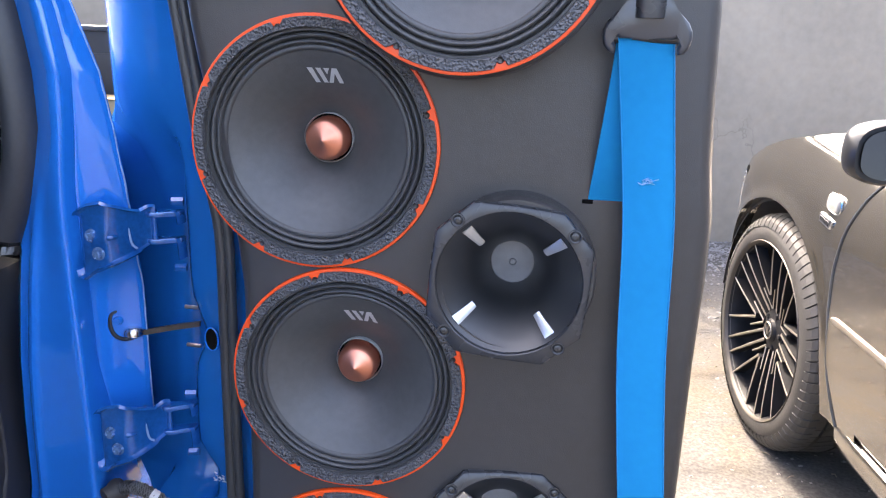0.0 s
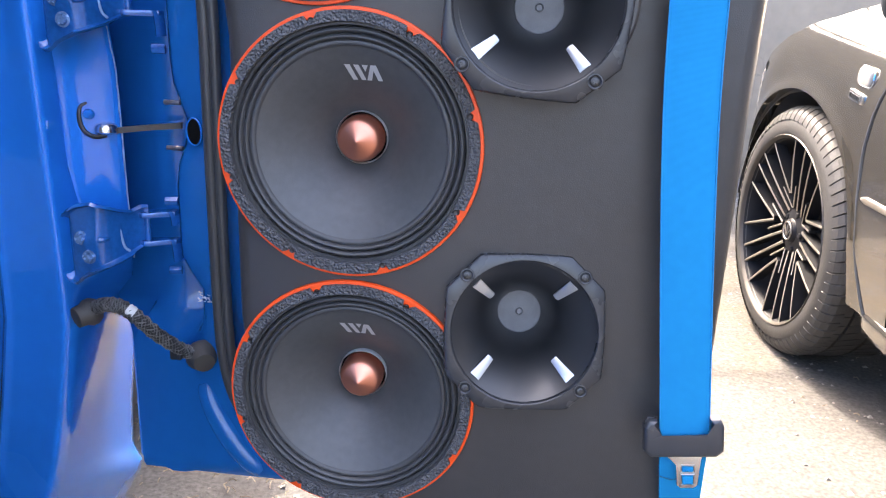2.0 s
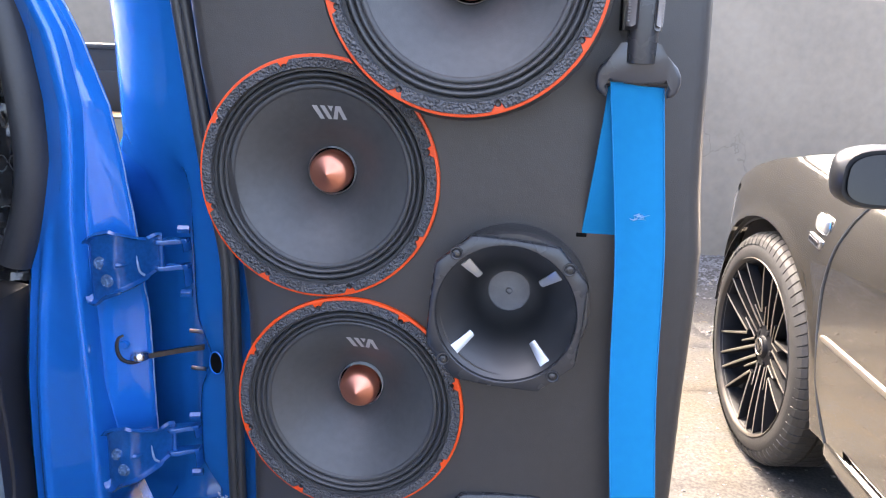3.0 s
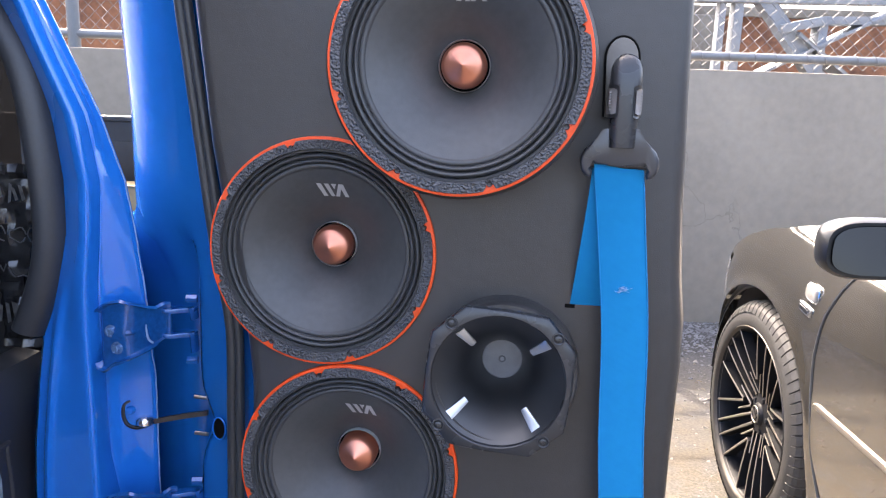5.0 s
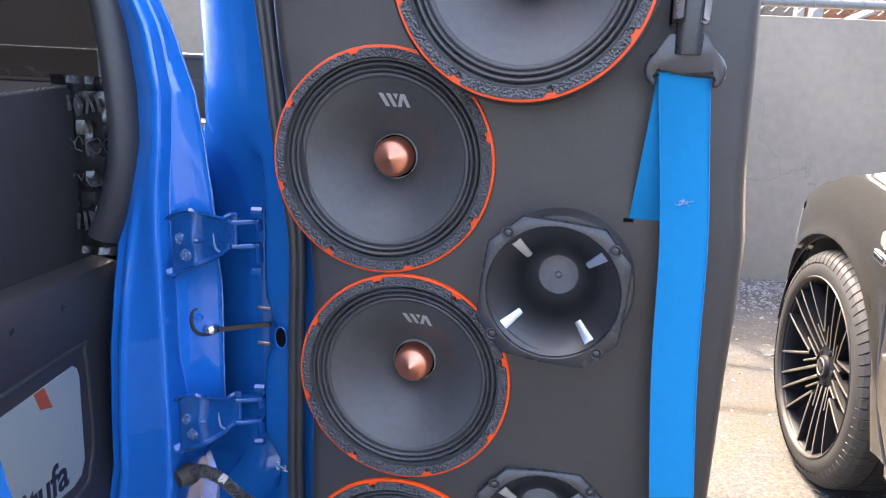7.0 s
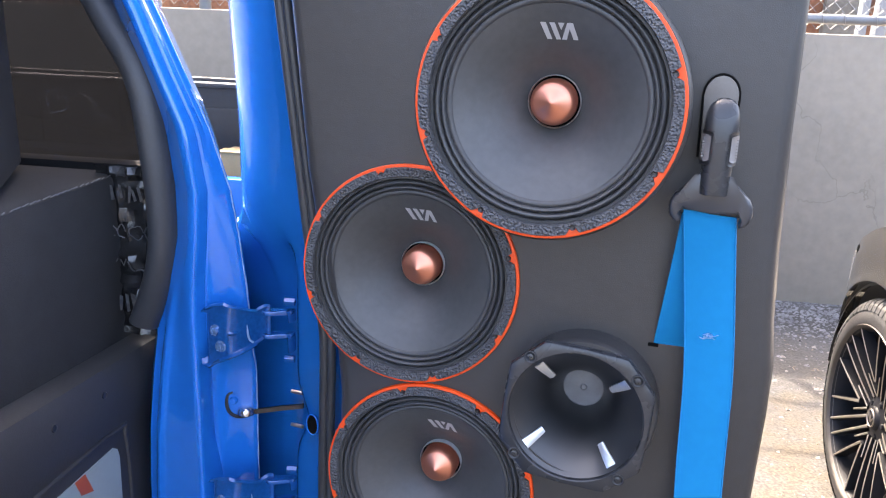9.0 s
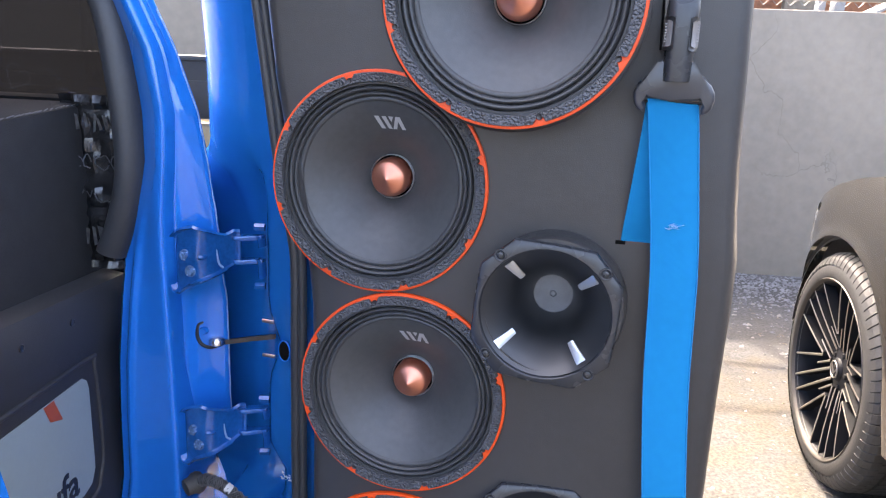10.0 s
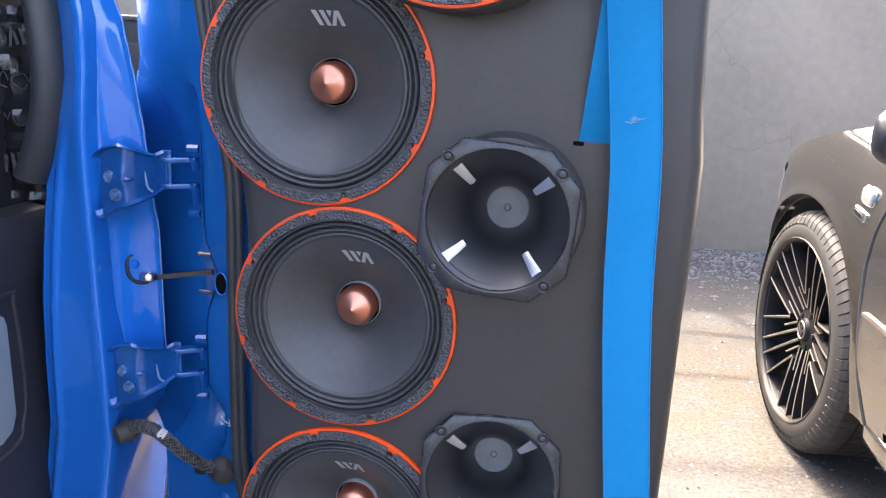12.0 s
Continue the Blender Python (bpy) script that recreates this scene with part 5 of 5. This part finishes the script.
# ---- parked dark car ----
CARPAINT = material("dark_car_paint", (0.235, 0.215, 0.183), 0.06, metal=0.90, coat=1.0, var=0.15, scale=4.0)
CARPAINT.node_tree.nodes["Principled BSDF"].inputs["Coat Roughness"].default_value = 0.025
CARPAINT.node_tree.nodes["Principled BSDF"].inputs["Coat IOR"].default_value = 1.55
CARDUST = material("dust_film_on_car_paint", (0.062, 0.056, 0.048), 0.55, metal=0.2, coat=0.05, var=0.25, scale=6.0, detail=6.0)
GLASS = material("dark_car_glass", (0.012, 0.013, 0.014), 0.06, var=0.05)
TYRE = material("tyre_rubber", (0.024, 0.023, 0.021), 0.6, var=0.3, scale=15.0, bump=0.3, bump_scale=200.0)
RIMBLACK = material("rim_black", (0.012, 0.012, 0.013), 0.5, var=0.1, spec=0.15)
RIMCUT = material("rim_machined", (0.29, 0.26, 0.22), 0.45, metal=0.9, var=0.1, scale=40.0)
RIMDULL = material("rim_lip_dull", (0.06, 0.053, 0.045), 0.5, metal=0.6, var=0.2, scale=40.0)
CARX, WY, WZ = 0.895, 2.025, 0.322

car = thing("parked_car", pose(0, 0, 0), "dusty dark parked car with multi-spoke alloy wheel beside the wall", "car")


def hood_z(y):
    return interp([(-3.0, 0.99), (1.0, 0.99), (1.5, 0.962), (1.68, 0.936), (1.93, 0.882), (2.1, 0.840), (2.2, 0.803), (2.29, 0.752), (2.36, 0.685), (2.42, 0.60), (2.48, 0.52), (2.52, 0.40), (2.55, 0.28)], y)[0]


def side_x(y, z):
    """Half-width surface of the flank: x on the near side."""
    x = CARX
    x += 0.10 * max(0.0, (z - 0.66) / 0.30) ** 2.2
    x += 0.05 * max(0.0, (0.42 - z) / 0.25) ** 1.5
    x += 0.45 * max(0.0, (y - 2.15) / 0.60) ** 2.6
    d = math.hypot(y - WY, z - WZ)
    x -= 0.008 * math.exp(-((d - 0.366) / 0.022) ** 2)
    return x


def car_flank():
    arch = 0.366
    bm = bmesh.new()
    rings = []
    for i in range(141):
        a = radians(-8.0 + 196.0 * i / 140)
        cy, cz = math.cos(a), math.sin(a)
        reach = arch
        while reach < 1.2:
            y, z = WY + cy * reach, WZ + cz * reach
            if y > 2.55 or z < 0.262 or z > hood_z(min(y, 2.55)):
                break
            reach += 0.002
        if cy < -0.01:
            reach = min(reach, (1.512 - WY) / cy)
        ring = []
        for k in range(21):
            r = arch + (reach - arch) * (k / 20) ** 1.4
            y, z = WY + cy * r, WZ + cz * r
            ring.append(bm.verts.new((side_x(y, z), y, z)))
        rings.append(ring)
    for a, b in zip(rings, rings[1:]):
        for k in range(20):
            bm.faces.new((a[k], b[k], b[k + 1], a[k + 1]))
    # turn the arch edge inwards
    rim = [e for e in bm.edges if e.is_boundary and all(abs(math.hypot(v.co.y - WY, v.co.z - WZ) - arch) < 0.012 for v in e.verts)]
    r = bmesh.ops.extrude_edge_only(bm, edges=rim)
    for v in r["geom"]:
        if isinstance(v, bmesh.types.BMVert):
            v.co.x += 0.045
    part("fender", bm, CARPAINT, car, "dusty dark front wing", smooth=60)
    bm = bmesh.new()
    rows = []
    for i in range(30):
        y = -2.2 + 3.712 * i / 29
        rows.append([(side_x(1.5, z) + (0.0 if z > 0.3 else 0.01), y, z) for z in (0.286 + 0.699 * k / 40 for k in range(41))])
    loft(bm, rows)
    d = part("front_door", bm, CARPAINT, car, "glossy dark car door", smooth=60)
    bm = bmesh.new()
    rows = []
    for y in (-2.2, 0.0, 1.0, 1.45, 1.64, 1.655):
        pin = 0.004 if y > 1.65 else 0.0
        rows.append([(side_x(1.5, z) + dx, y, z) for dx, z in ((0.004, 0.503 + pin), (-0.005, 0.506 + pin), (-0.007, 0.512), (-0.005, 0.519 - pin), (0.003, 0.522 - pin))])
    loft(bm, rows)
    part("rub_strip", bm, RIMCUT, d, "bright trim strip")
    bm = bmesh.new()
    loft(bm, [[(side_x(1.5, 0.29) + dx + nip, y, z) for dx, z in ((0.014, 0.284), (0.003, 0.281), (-0.003, 0.273), (-0.004, 0.250), (0.000, 0.232), (0.012, 0.222), (0.06, 0.215))] for y, nip in ((-2.2, 0.0), (0.0, 0.0), (1.0, 0.0), (1.50, 0.0), (1.585, 0.002), (1.61, 0.010))])
    part("sill", bm, CARPAINT, car, "painted sill below the door", smooth=60)
    # bonnet, far flank, cabin and underside
    bm = bmesh.new()
    rows = []
    for i in range(40):
        y = 1.46 + 1.09 * i / 39
        x0 = side_x(y, hood_z(y))
        rows.append([(x0 + (1.70 - 2 * (x0 - CARX)) * j / 16, y, hood_z(y) + 0.025 * math.sin(math.pi * j / 16) ** 0.7) for j in range(17)])
    loft(bm, rows)
    part("bonnet", bm, CARDUST, car, "dusty dull dark bonnet", smooth=60)
    bm = bmesh.new()
    box(bm, CARX + 0.05, CARX + 1.65, -2.2, 1.62, 0.20, 0.30, 0.03)
    part("underbody", bm, RUBBER, car)
    bm = bmesh.new()
    box(bm, CARX + 1.60, CARX + 1.70, -2.2, 2.30, 0.25, 0.80, 0.05)
    part("far_flank", bm, CARPAINT, car)
    bm = bmesh.new()
    lathe(bm, [(0.358, 0.0), (0.372, 0.005), (0.372, 0.26), (0.05, 0.26)], 40)
    bmesh.ops.delete(bm, geom=[v for v in bm.verts if v.co.z < -0.05], context="VERTS")
    w = part("wheel_well", bm, RUBBER, car)
    w.matrix_local = pose(CARX + 0.02, WY, WZ, 0, 0, -90)
    bm = bmesh.new()
    rows = []
    for y, z0, x0 in ((1.52, 0.985, 1.00), (1.1, 1.30, 1.09), (0.75, 1.42, 1.14), (-1.3, 1.42, 1.14), (-2.1, 1.0, 1.02)):
        rows.append([(0.99, y, 0.98), (x0, y, z0), (x0 + 0.65 - (x0 - 1) * 1, y, z0 + 0.03), (2.49 - (x0 - 0.99), y, z0), (2.49, y, 0.98)])
    loft(bm, rows, closed=True, caps=True)
    part("cabin", bm, GLASS, car, "dark glazed cabin", smooth=30)
    bm = bmesh.new()
    rows = []
    for i in range(10):
        t = i / 9
        y = 2.30 + 0.13 * t
        zt = hood_z(y) - 0.012
        rows.append([(side_x(y, zt - h) - 0.004 * math.sin(math.pi * k / 5), y, zt - h) for k, h in enumerate((0.0, 0.012 * (0.3 + t), 0.028 * (0.3 + t), 0.050 * (0.3 + t), 0.075 * (0.3 + t), 0.10 * (0.3 + t)))])
    loft(bm, rows)
    part("headlamp", bm, material("headlamp_lens", (0.16, 0.16, 0.155), 0.12, coat=1.0, var=0.2, scale=20.0), car, "clear headlamp lens", smooth=60)
    # door gap, badge, mirror
    bm = bmesh.new()
    pts = [(side_x(1.5, z) - 0.001, interp([(0.27, 1.60), (0.30, 1.612), (0.40, 1.645), (0.52, 1.681), (0.61, 1.694), (0.71, 1.678), (0.80, 1.636), (0.87, 1.583), (0.98, 1.47)], z)[0], z) for z in [0.27 + 0.7 * i / 20 for i in range(21)]]
    tube(bm, pts, 0.0032, 6)
    part("shut_line", bm, RUBBER, car, "dark door gap")
    bm = bmesh.new()
    rows = []
    for g, y in ((0.72, -0.010), (0.90, -0.009), (0.98, -0.006), (1.0, -0.001), (1.0, 0.004)):
        rows.append([(0.029 * g * math.copysign(abs(math.cos(a)) ** 0.55, math.cos(a)), y, 0.0200 * g * math.copysign(abs(math.sin(a)) ** 0.55, math.sin(a))) for a in (2 * math.pi * i / 32 for i in range(32))])
    loft(bm, rows, closed=True, caps=True)
    b = part("side_repeater", bm, material("clear_lens", (0.26, 0.25, 0.225), 0.15, coat=1.0, var=0.35, scale=90.0), car, "clear rounded side repeater lens", smooth=60)
    b.matrix_local = pose(side_x(1.75, 0.755), 1.750, 0.754, 0, 4, -90)
    bm = bmesh.new()
    tube(bm, [(0.0298 * math.copysign(abs(math.cos(a)) ** 0.55, math.cos(a)), -0.002, 0.0208 * math.copysign(abs(math.sin(a)) ** 0.55, math.sin(a))) for a in (2 * math.pi * i / 40 for i in range(41))], 0.0022, 6)
    part("lens_frame", bm, CHROME, b, "bright lens frame")
    bm = bmesh.new()
    box(bm, -0.030, 0.030, -0.006, 0.004, -0.011, 0.011, 0.004)
    b = part("badge", bm, CHROME, car, "small bright badge with dark bars")
    b.matrix_local = pose(side_x(1.76, 0.709), 1.766, 0.710, 0, 8, -90)
    bm = bmesh.new()
    for i in range(6):
        box(bm, -0.022 + i * 0.0075, -0.018 + i * 0.0075, -0.0072, -0.0058, -0.005, 0.005)
    part("badge_bars", bm, DARKSTEEL, b, smooth=0)
    bm = bmesh.new()
    rows = []
    for t, w, h in ((0, 0.065, 0.035), (0.25, 0.100, 0.052), (0.6, 0.115, 0.060), (0.9, 0.115, 0.061), (1.0, 0.110, 0.056)):
        rows.append([(0.872 + math.copysign(abs(math.cos(a)) ** 0.6, math.cos(a)) * w, 1.54 - 0.10 * t, 0.926 + math.copysign(abs(math.sin(a)) ** 0.6, math.sin(a)) * h) for a in (2 * math.pi * i / 28 for i in range(28))])
    loft(bm, rows, closed=True, caps=True)
    mi = part("mirror", bm, material("mirror_shell_black", (0.010, 0.011, 0.013), 0.3, coat=0.25, var=0.1, spec=0.3), car, "dark door mirror", smooth=60)
    bm = bmesh.new()
    prism(bm, [(0.872 + math.copysign(abs(math.cos(a)) ** 0.6, math.cos(a)) * 0.102, 0.926 + math.copysign(abs(math.sin(a)) ** 0.6, math.sin(a)) * 0.049) for a in (2 * math.pi * i / 28 for i in range(28))], 1.434, 1.4395)
    part("mirror_glass", bm, material("mirror_glass", (0.085, 0.092, 0.10), 0.02, metal=1.0, var=0.01), mi, "mirror glass")


car_flank()


def wheel():
    bm = bmesh.new()
    prof = [(0.238, 0.016), (0.246, 0.004), (0.256, 0.0), (0.277, 0.002), (0.297, 0.010), (0.308, 0.022), (0.313, 0.036), (0.315, 0.05), (0.315, 0.11), (0.315, 0.20), (0.308, 0.225), (0.27, 0.24), (0.238, 0.22)]
    lathe(bm, prof, 96)
    w = part("wheel", bm, TYRE, car, "front wheel with low profile tyre", smooth=50)
    w.matrix_local = pose(CARX - 0.004, WY, WZ, 0, 0, -90)
    for row, y0, y1 in ((0, 0.026, 0.072), (1, 0.080, 0.140), (2, 0.148, 0.215)):
        bm = bmesh.new()
        for i in range(64):
            a0 = 2 * math.pi * (i + 0.5 * row) / 64
            vs = []
            for da, y in ((0.0, y0), (0.090, y0), (0.090 + 0.05, y1), (0.05, y1)):
                for r in (0.312, 0.3235 - (0.006 if y < 0.05 else 0)):
                    vs.append(bm.verts.new((r * math.cos(a0 + da), y, r * math.sin(a0 + da))))
            for f in ((1, 3, 5, 7), (0, 1, 3, 2), (2, 3, 5, 4), (4, 5, 7, 6), (6, 7, 1, 0)):
                bm.faces.new([vs[j] for j in f])
        part("tread", bm, TYRE, w, smooth=0, kind="stuff")
    bm = bmesh.new()
    for i in range(72):
        a0 = 2 * math.pi * i / 72
        rows = []
        for r, y, da in ((0.288, 0.004, -0.02), (0.303, 0.010, -0.012), (0.314, 0.019, 0.0), (0.3225, 0.034, 0.014), (0.3245, 0.056, 0.03)):
            q = []
            for s, lift in ((0.0, -0.0035), (0.004, 0.0), (0.078, 0.0), (0.082, -0.0035)):
                a = a0 + da + s
                q.append(((r + lift) * math.cos(a), y - lift * 0.6 * (r < 0.315) - 0.0012, (r + lift) * math.sin(a)))
            rows.append(q)
        loft(bm, rows)
    part("shoulder_tread", bm, TYRE, w, smooth=0, kind="stuff")
    bm = bmesh.new()
    lathe(bm, [(0.248, 0.010), (0.251, 0.003), (0.247, 0.0), (0.242, 0.006), (0.234, 0.030), (0.226, 0.12), (0.10, 0.16), (0.0, 0.16)], 80)
    part("rim", bm, RIMBLACK, w, "black alloy rim")
    bm = bmesh.new()
    lathe(bm, [(0.2505, 0.0015), (0.2485, -0.0010), (0.244, 0.002), (0.241, 0.008)], 80)
    part("rim_lip", bm, RIMDULL, w, "machined rim lip")
    # twin-blade spokes
    def blade(a, spread0, spread1, r0, r1, wid):
        bm = bmesh.new()
        rows = []
        for i in range(6):
            t = i / 5
            r = r0 + (r1 - r0) * t
            off = spread0 + (spread1 - spread0) * t
            y = 0.010 + 0.030 * (max(0.0, 0.245 - r) / 0.18) ** 1.3
            hw = wid * (1 - 0.25 * t)
            rows.append([(r, y, off - hw), (r, y - 0.0015, off), (r, y, off + hw), (r, y + 0.030, off + hw * 1.2), (r, y + 0.030, off - hw * 1.2)])
        loft(bm, rows, closed=True, caps=True)
        bmesh.ops.transform(bm, matrix=pose(0, 0, 0, 0, -a, 0), verts=bm.verts)
        return bm
    for k in range(5):
        for s in (-1, 1):
            for turn, s0, s1, r0, r1, wid in ((0, 0.014, 0.023, 0.055, 0.244, 0.0044), (36, 0.003, 0.068, 0.098, 0.244, 0.0044), (36, 0.002, 0.036, 0.060, 0.115, 0.0040)):
                sp = part("spoke", blade(72 * k - 2 + turn, s * s0, s * s1, r0, r1, wid), RIMBLACK, w, "machined faced spoke", smooth=30)
                sp.data.materials.append(RIMCUT)
                for p in sp.data.polygons:
                    if p.normal.y < -0.6:
                        p.material_index = 1
    bm = bmesh.new()
    lathe(bm, [(0.0, 0.030), (0.024, 0.031), (0.030, 0.034), (0.033, 0.040), (0.060, 0.046), (0.062, 0.07)], 40)
    hub = part("hub_cap", bm, RIMBLACK, w, "black hub cap")
    bm = bmesh.new()
    tube(bm, [(0.023 * math.cos(a), 0.0295, 0.023 * math.sin(a)) for a in (2 * math.pi * i / 32 for i in range(33))], 0.0022, 6)
    for a in (0.5, 1.57, 2.64):
        tube(bm, [(0.0, 0.0298, -0.012), (0.021 * math.cos(a), 0.0298, 0.021 * math.sin(a))], 0.0018, 5)
    part("emblem", bm, RIMCUT, hub, "plain bright emblem ring")
    for k in range(5):
        bm = bmesh.new()
        a = 2 * math.pi * k / 5
        lathe(bm, [(0.0, 0.038), (0.007, 0.039), (0.009, 0.044), (0.009, 0.06)], 6, (0.047 * math.cos(a), 0, 0.047 * math.sin(a)))
        part("wheel_nut", bm, RIMBLACK, w)


wheel()


# ---- beyond the fence ----
CONCRETE = material("weathered_concrete", (0.170, 0.155, 0.130), 0.9, var=0.45, scale=2.5, bump=0.3, bump_scale=40.0, detail=6.0)
bm = bmesh.new()
box(bm, -14, 14, 7.0, 7.3, -0.1, 1.765)
far_wall = tagged(part("backdrop_wall", bm, BRICK), "weathered brown brick wall beyond the fence", "wall", kind="structure")
bm = bmesh.new()
box(bm, -14, 14, 6.94, 7.36, 1.765, 1.845, 0.01)
part("coping", bm, CONCRETE, far_wall, "grey concrete coping")
for x in (-7.1, -4.0, -0.9, 2.2, 5.3):
    bm = bmesh.new()
    box(bm, x - 0.15, x + 0.15, 6.90, 6.998, -0.1, 1.765, 0.01)
    part("pier", bm, CONCRETE, far_wall, "pale concrete pier")
frame_thing = thing("steel_frame", pose(0, 4.9, 0), "pale blue grey steel framework beyond the fence", "steel structure")
shift = 0.0
BEAM = material("pale_steel_paint", (0.17, 0.195, 0.225), 0.5, var=0.15, scale=6.0)
for x0, z0, x1, z1, r in ((1.67, 0, 1.67, 3.2, 0.020), (1.765, 0, 1.765, 3.2, 0.028), (1.90, 1.73, 2.30, 1.26, 0.042), (2.275, 0, 2.275, 1.62, 0.026), (1.5, 1.705, 3.6, 1.74, 0.022), (2.28, 1.60, 3.6, 1.64, 0.024), (2.02, 1.545, 2.28, 1.60, 0.026), (1.94, 1.29, 2.75, 1.70, 0.009), (2.12, 1.52, 2.45, 1.28, 0.010), (-2.6, 0, -2.6, 3.2, 0.05)):
    bm = bmesh.new()
    d = Vector((x1 - x0, 0, z1 - z0))
    ln = d.length
    ang = math.degrees(math.atan2(d.x, d.z))
    shift += 0.007
    box(bm, -r, r, -0.03 - shift, 0.03 + shift, 0, ln, 0.004, pose(x0, 0, z0, 0, ang, 0))
    part("beam", bm, BEAM, frame_thing)

# overhead cable beyond the wall
cable = thing("overhead_cable", pose(0, 5.07, 0), "dark overhead cable on grey poles beyond the wall", "cable")
bm = bmesh.new()
tube(bm, smooth_path([(-12, 0.10, 4.75), (-4, 0.03, 4.55), (2, 0.0, 4.5), (6, -0.03, 4.55), (12, -0.08, 4.75)], 40), 0.019, 8)
part("strand", bm, RUBBER, cable)
for x in (-12, 12):
    bm = bmesh.new()
    tube(bm, [(x, 0.12, 0), (x, 0.12, 2.5), (x, 0.12, 5.0)], [0.11, 0.10, 0.085], 14)
    part("pole", bm, GALV, cable, "grey pole")

# loose grit and dry litter on the yard
bm = bmesh.new()
rnd = random.Random(3)
for _ in range(2600):
    x, y = rnd.uniform(-0.9, 2.2), rnd.uniform(0.95, 3.55)
    r = rnd.choice((0.002, 0.003, 0.003, 0.004, 0.006, 0.010 if y > 2.6 else 0.005))
    vs = [bm.verts.new((x + r * rnd.uniform(-1, 1), y + r * rnd.uniform(-1, 1), 0.001 + (0 if j < 4 else r * rnd.uniform(0.5, 1.1)))) for j in range(5)]
    vs[0].co.xy, vs[1].co.xy, vs[2].co.xy, vs[3].co.xy = (x - r, y - r * 0.7), (x + r, y - r * 0.6), (x + r * 0.8, y + r), (x - r * 0.9, y + r * 0.8)
    for j in range(4):
        bm.faces.new((vs[j], vs[(j + 1) % 4], vs[4]))
tagged(part("grit", bm, STONE, smooth=0), "scattered small grit and stones on the yard", "gravel", kind="stuff")

# dry straw and leaf litter
bm = bmesh.new()
rnd = random.Random(9)
for k in range(1500):
    x, y = (rnd.uniform(-0.75, 0.25), rnd.uniform(0.95, 2.1)) if k < 1000 else (rnd.uniform(-0.6, 1.9), rnd.uniform(0.9, 3.5))
    a, ln, w = rnd.uniform(0, 6.3), rnd.uniform(0.006, 0.026), rnd.uniform(0.0006, 0.0016)
    dx, dy = math.cos(a) * ln, math.sin(a) * ln
    bend = rnd.uniform(-0.3, 0.3)
    mid = (x + dx * 0.5 - dy * bend, y + dy * 0.5 + dx * bend, 0.009 + rnd.uniform(0, 0.003))
    tube(bm, [(x, y, 0.0075), mid, (x + dx, y + dy, 0.0075)], w, 3)
tagged(part("straw_litter", bm, material("dry_straw", (0.20, 0.165, 0.11), 0.9, var=0.4, scale=60.0), smooth=0), "dry straw and plant litter on the concrete", "litter", kind="stuff")

# broken stones along the wall's foot
bm = bmesh.new()
for _ in range(7000):
    x, y = rnd.uniform(-0.4, 2.6), 3.895 - abs(rnd.gauss(0, 0.26))
    r = rnd.choice((0.003, 0.004, 0.005, 0.005, 0.006, 0.008, 0.011)) * rnd.uniform(0.8, 1.2)
    low = [bm.verts.new((x + r * math.cos(a) * rnd.uniform(0.7, 1.2), y + r * math.sin(a) * rnd.uniform(0.7, 1.2), 0.001)) for a in (0.4, 1.7, 3.0, 4.2, 5.4)]
    high = [bm.verts.new((x + r * 0.5 * math.cos(a) * rnd.uniform(0.6, 1.3), y + r * 0.5 * math.sin(a), r * rnd.uniform(0.4, 0.9))) for a in (0.9, 3.1, 5.2)]
    bm.faces.new(high)
    for k, h in enumerate((0, 0, 1, 1, 2)):
        bm.faces.new((low[k], low[(k + 1) % 5], high[h]))
    bm.faces.new((low[2], high[1], high[0]))
    bm.faces.new((low[4], high[2], high[1]))
    bm.faces.new((low[0], high[0], high[2]))
tagged(part("rubble", bm, material("grey_rubble", (0.175, 0.172, 0.175), 0.9, var=0.5, scale=9.0), smooth=0), "fine broken grey gravel at the foot of the wall", "rubble", kind="stuff")
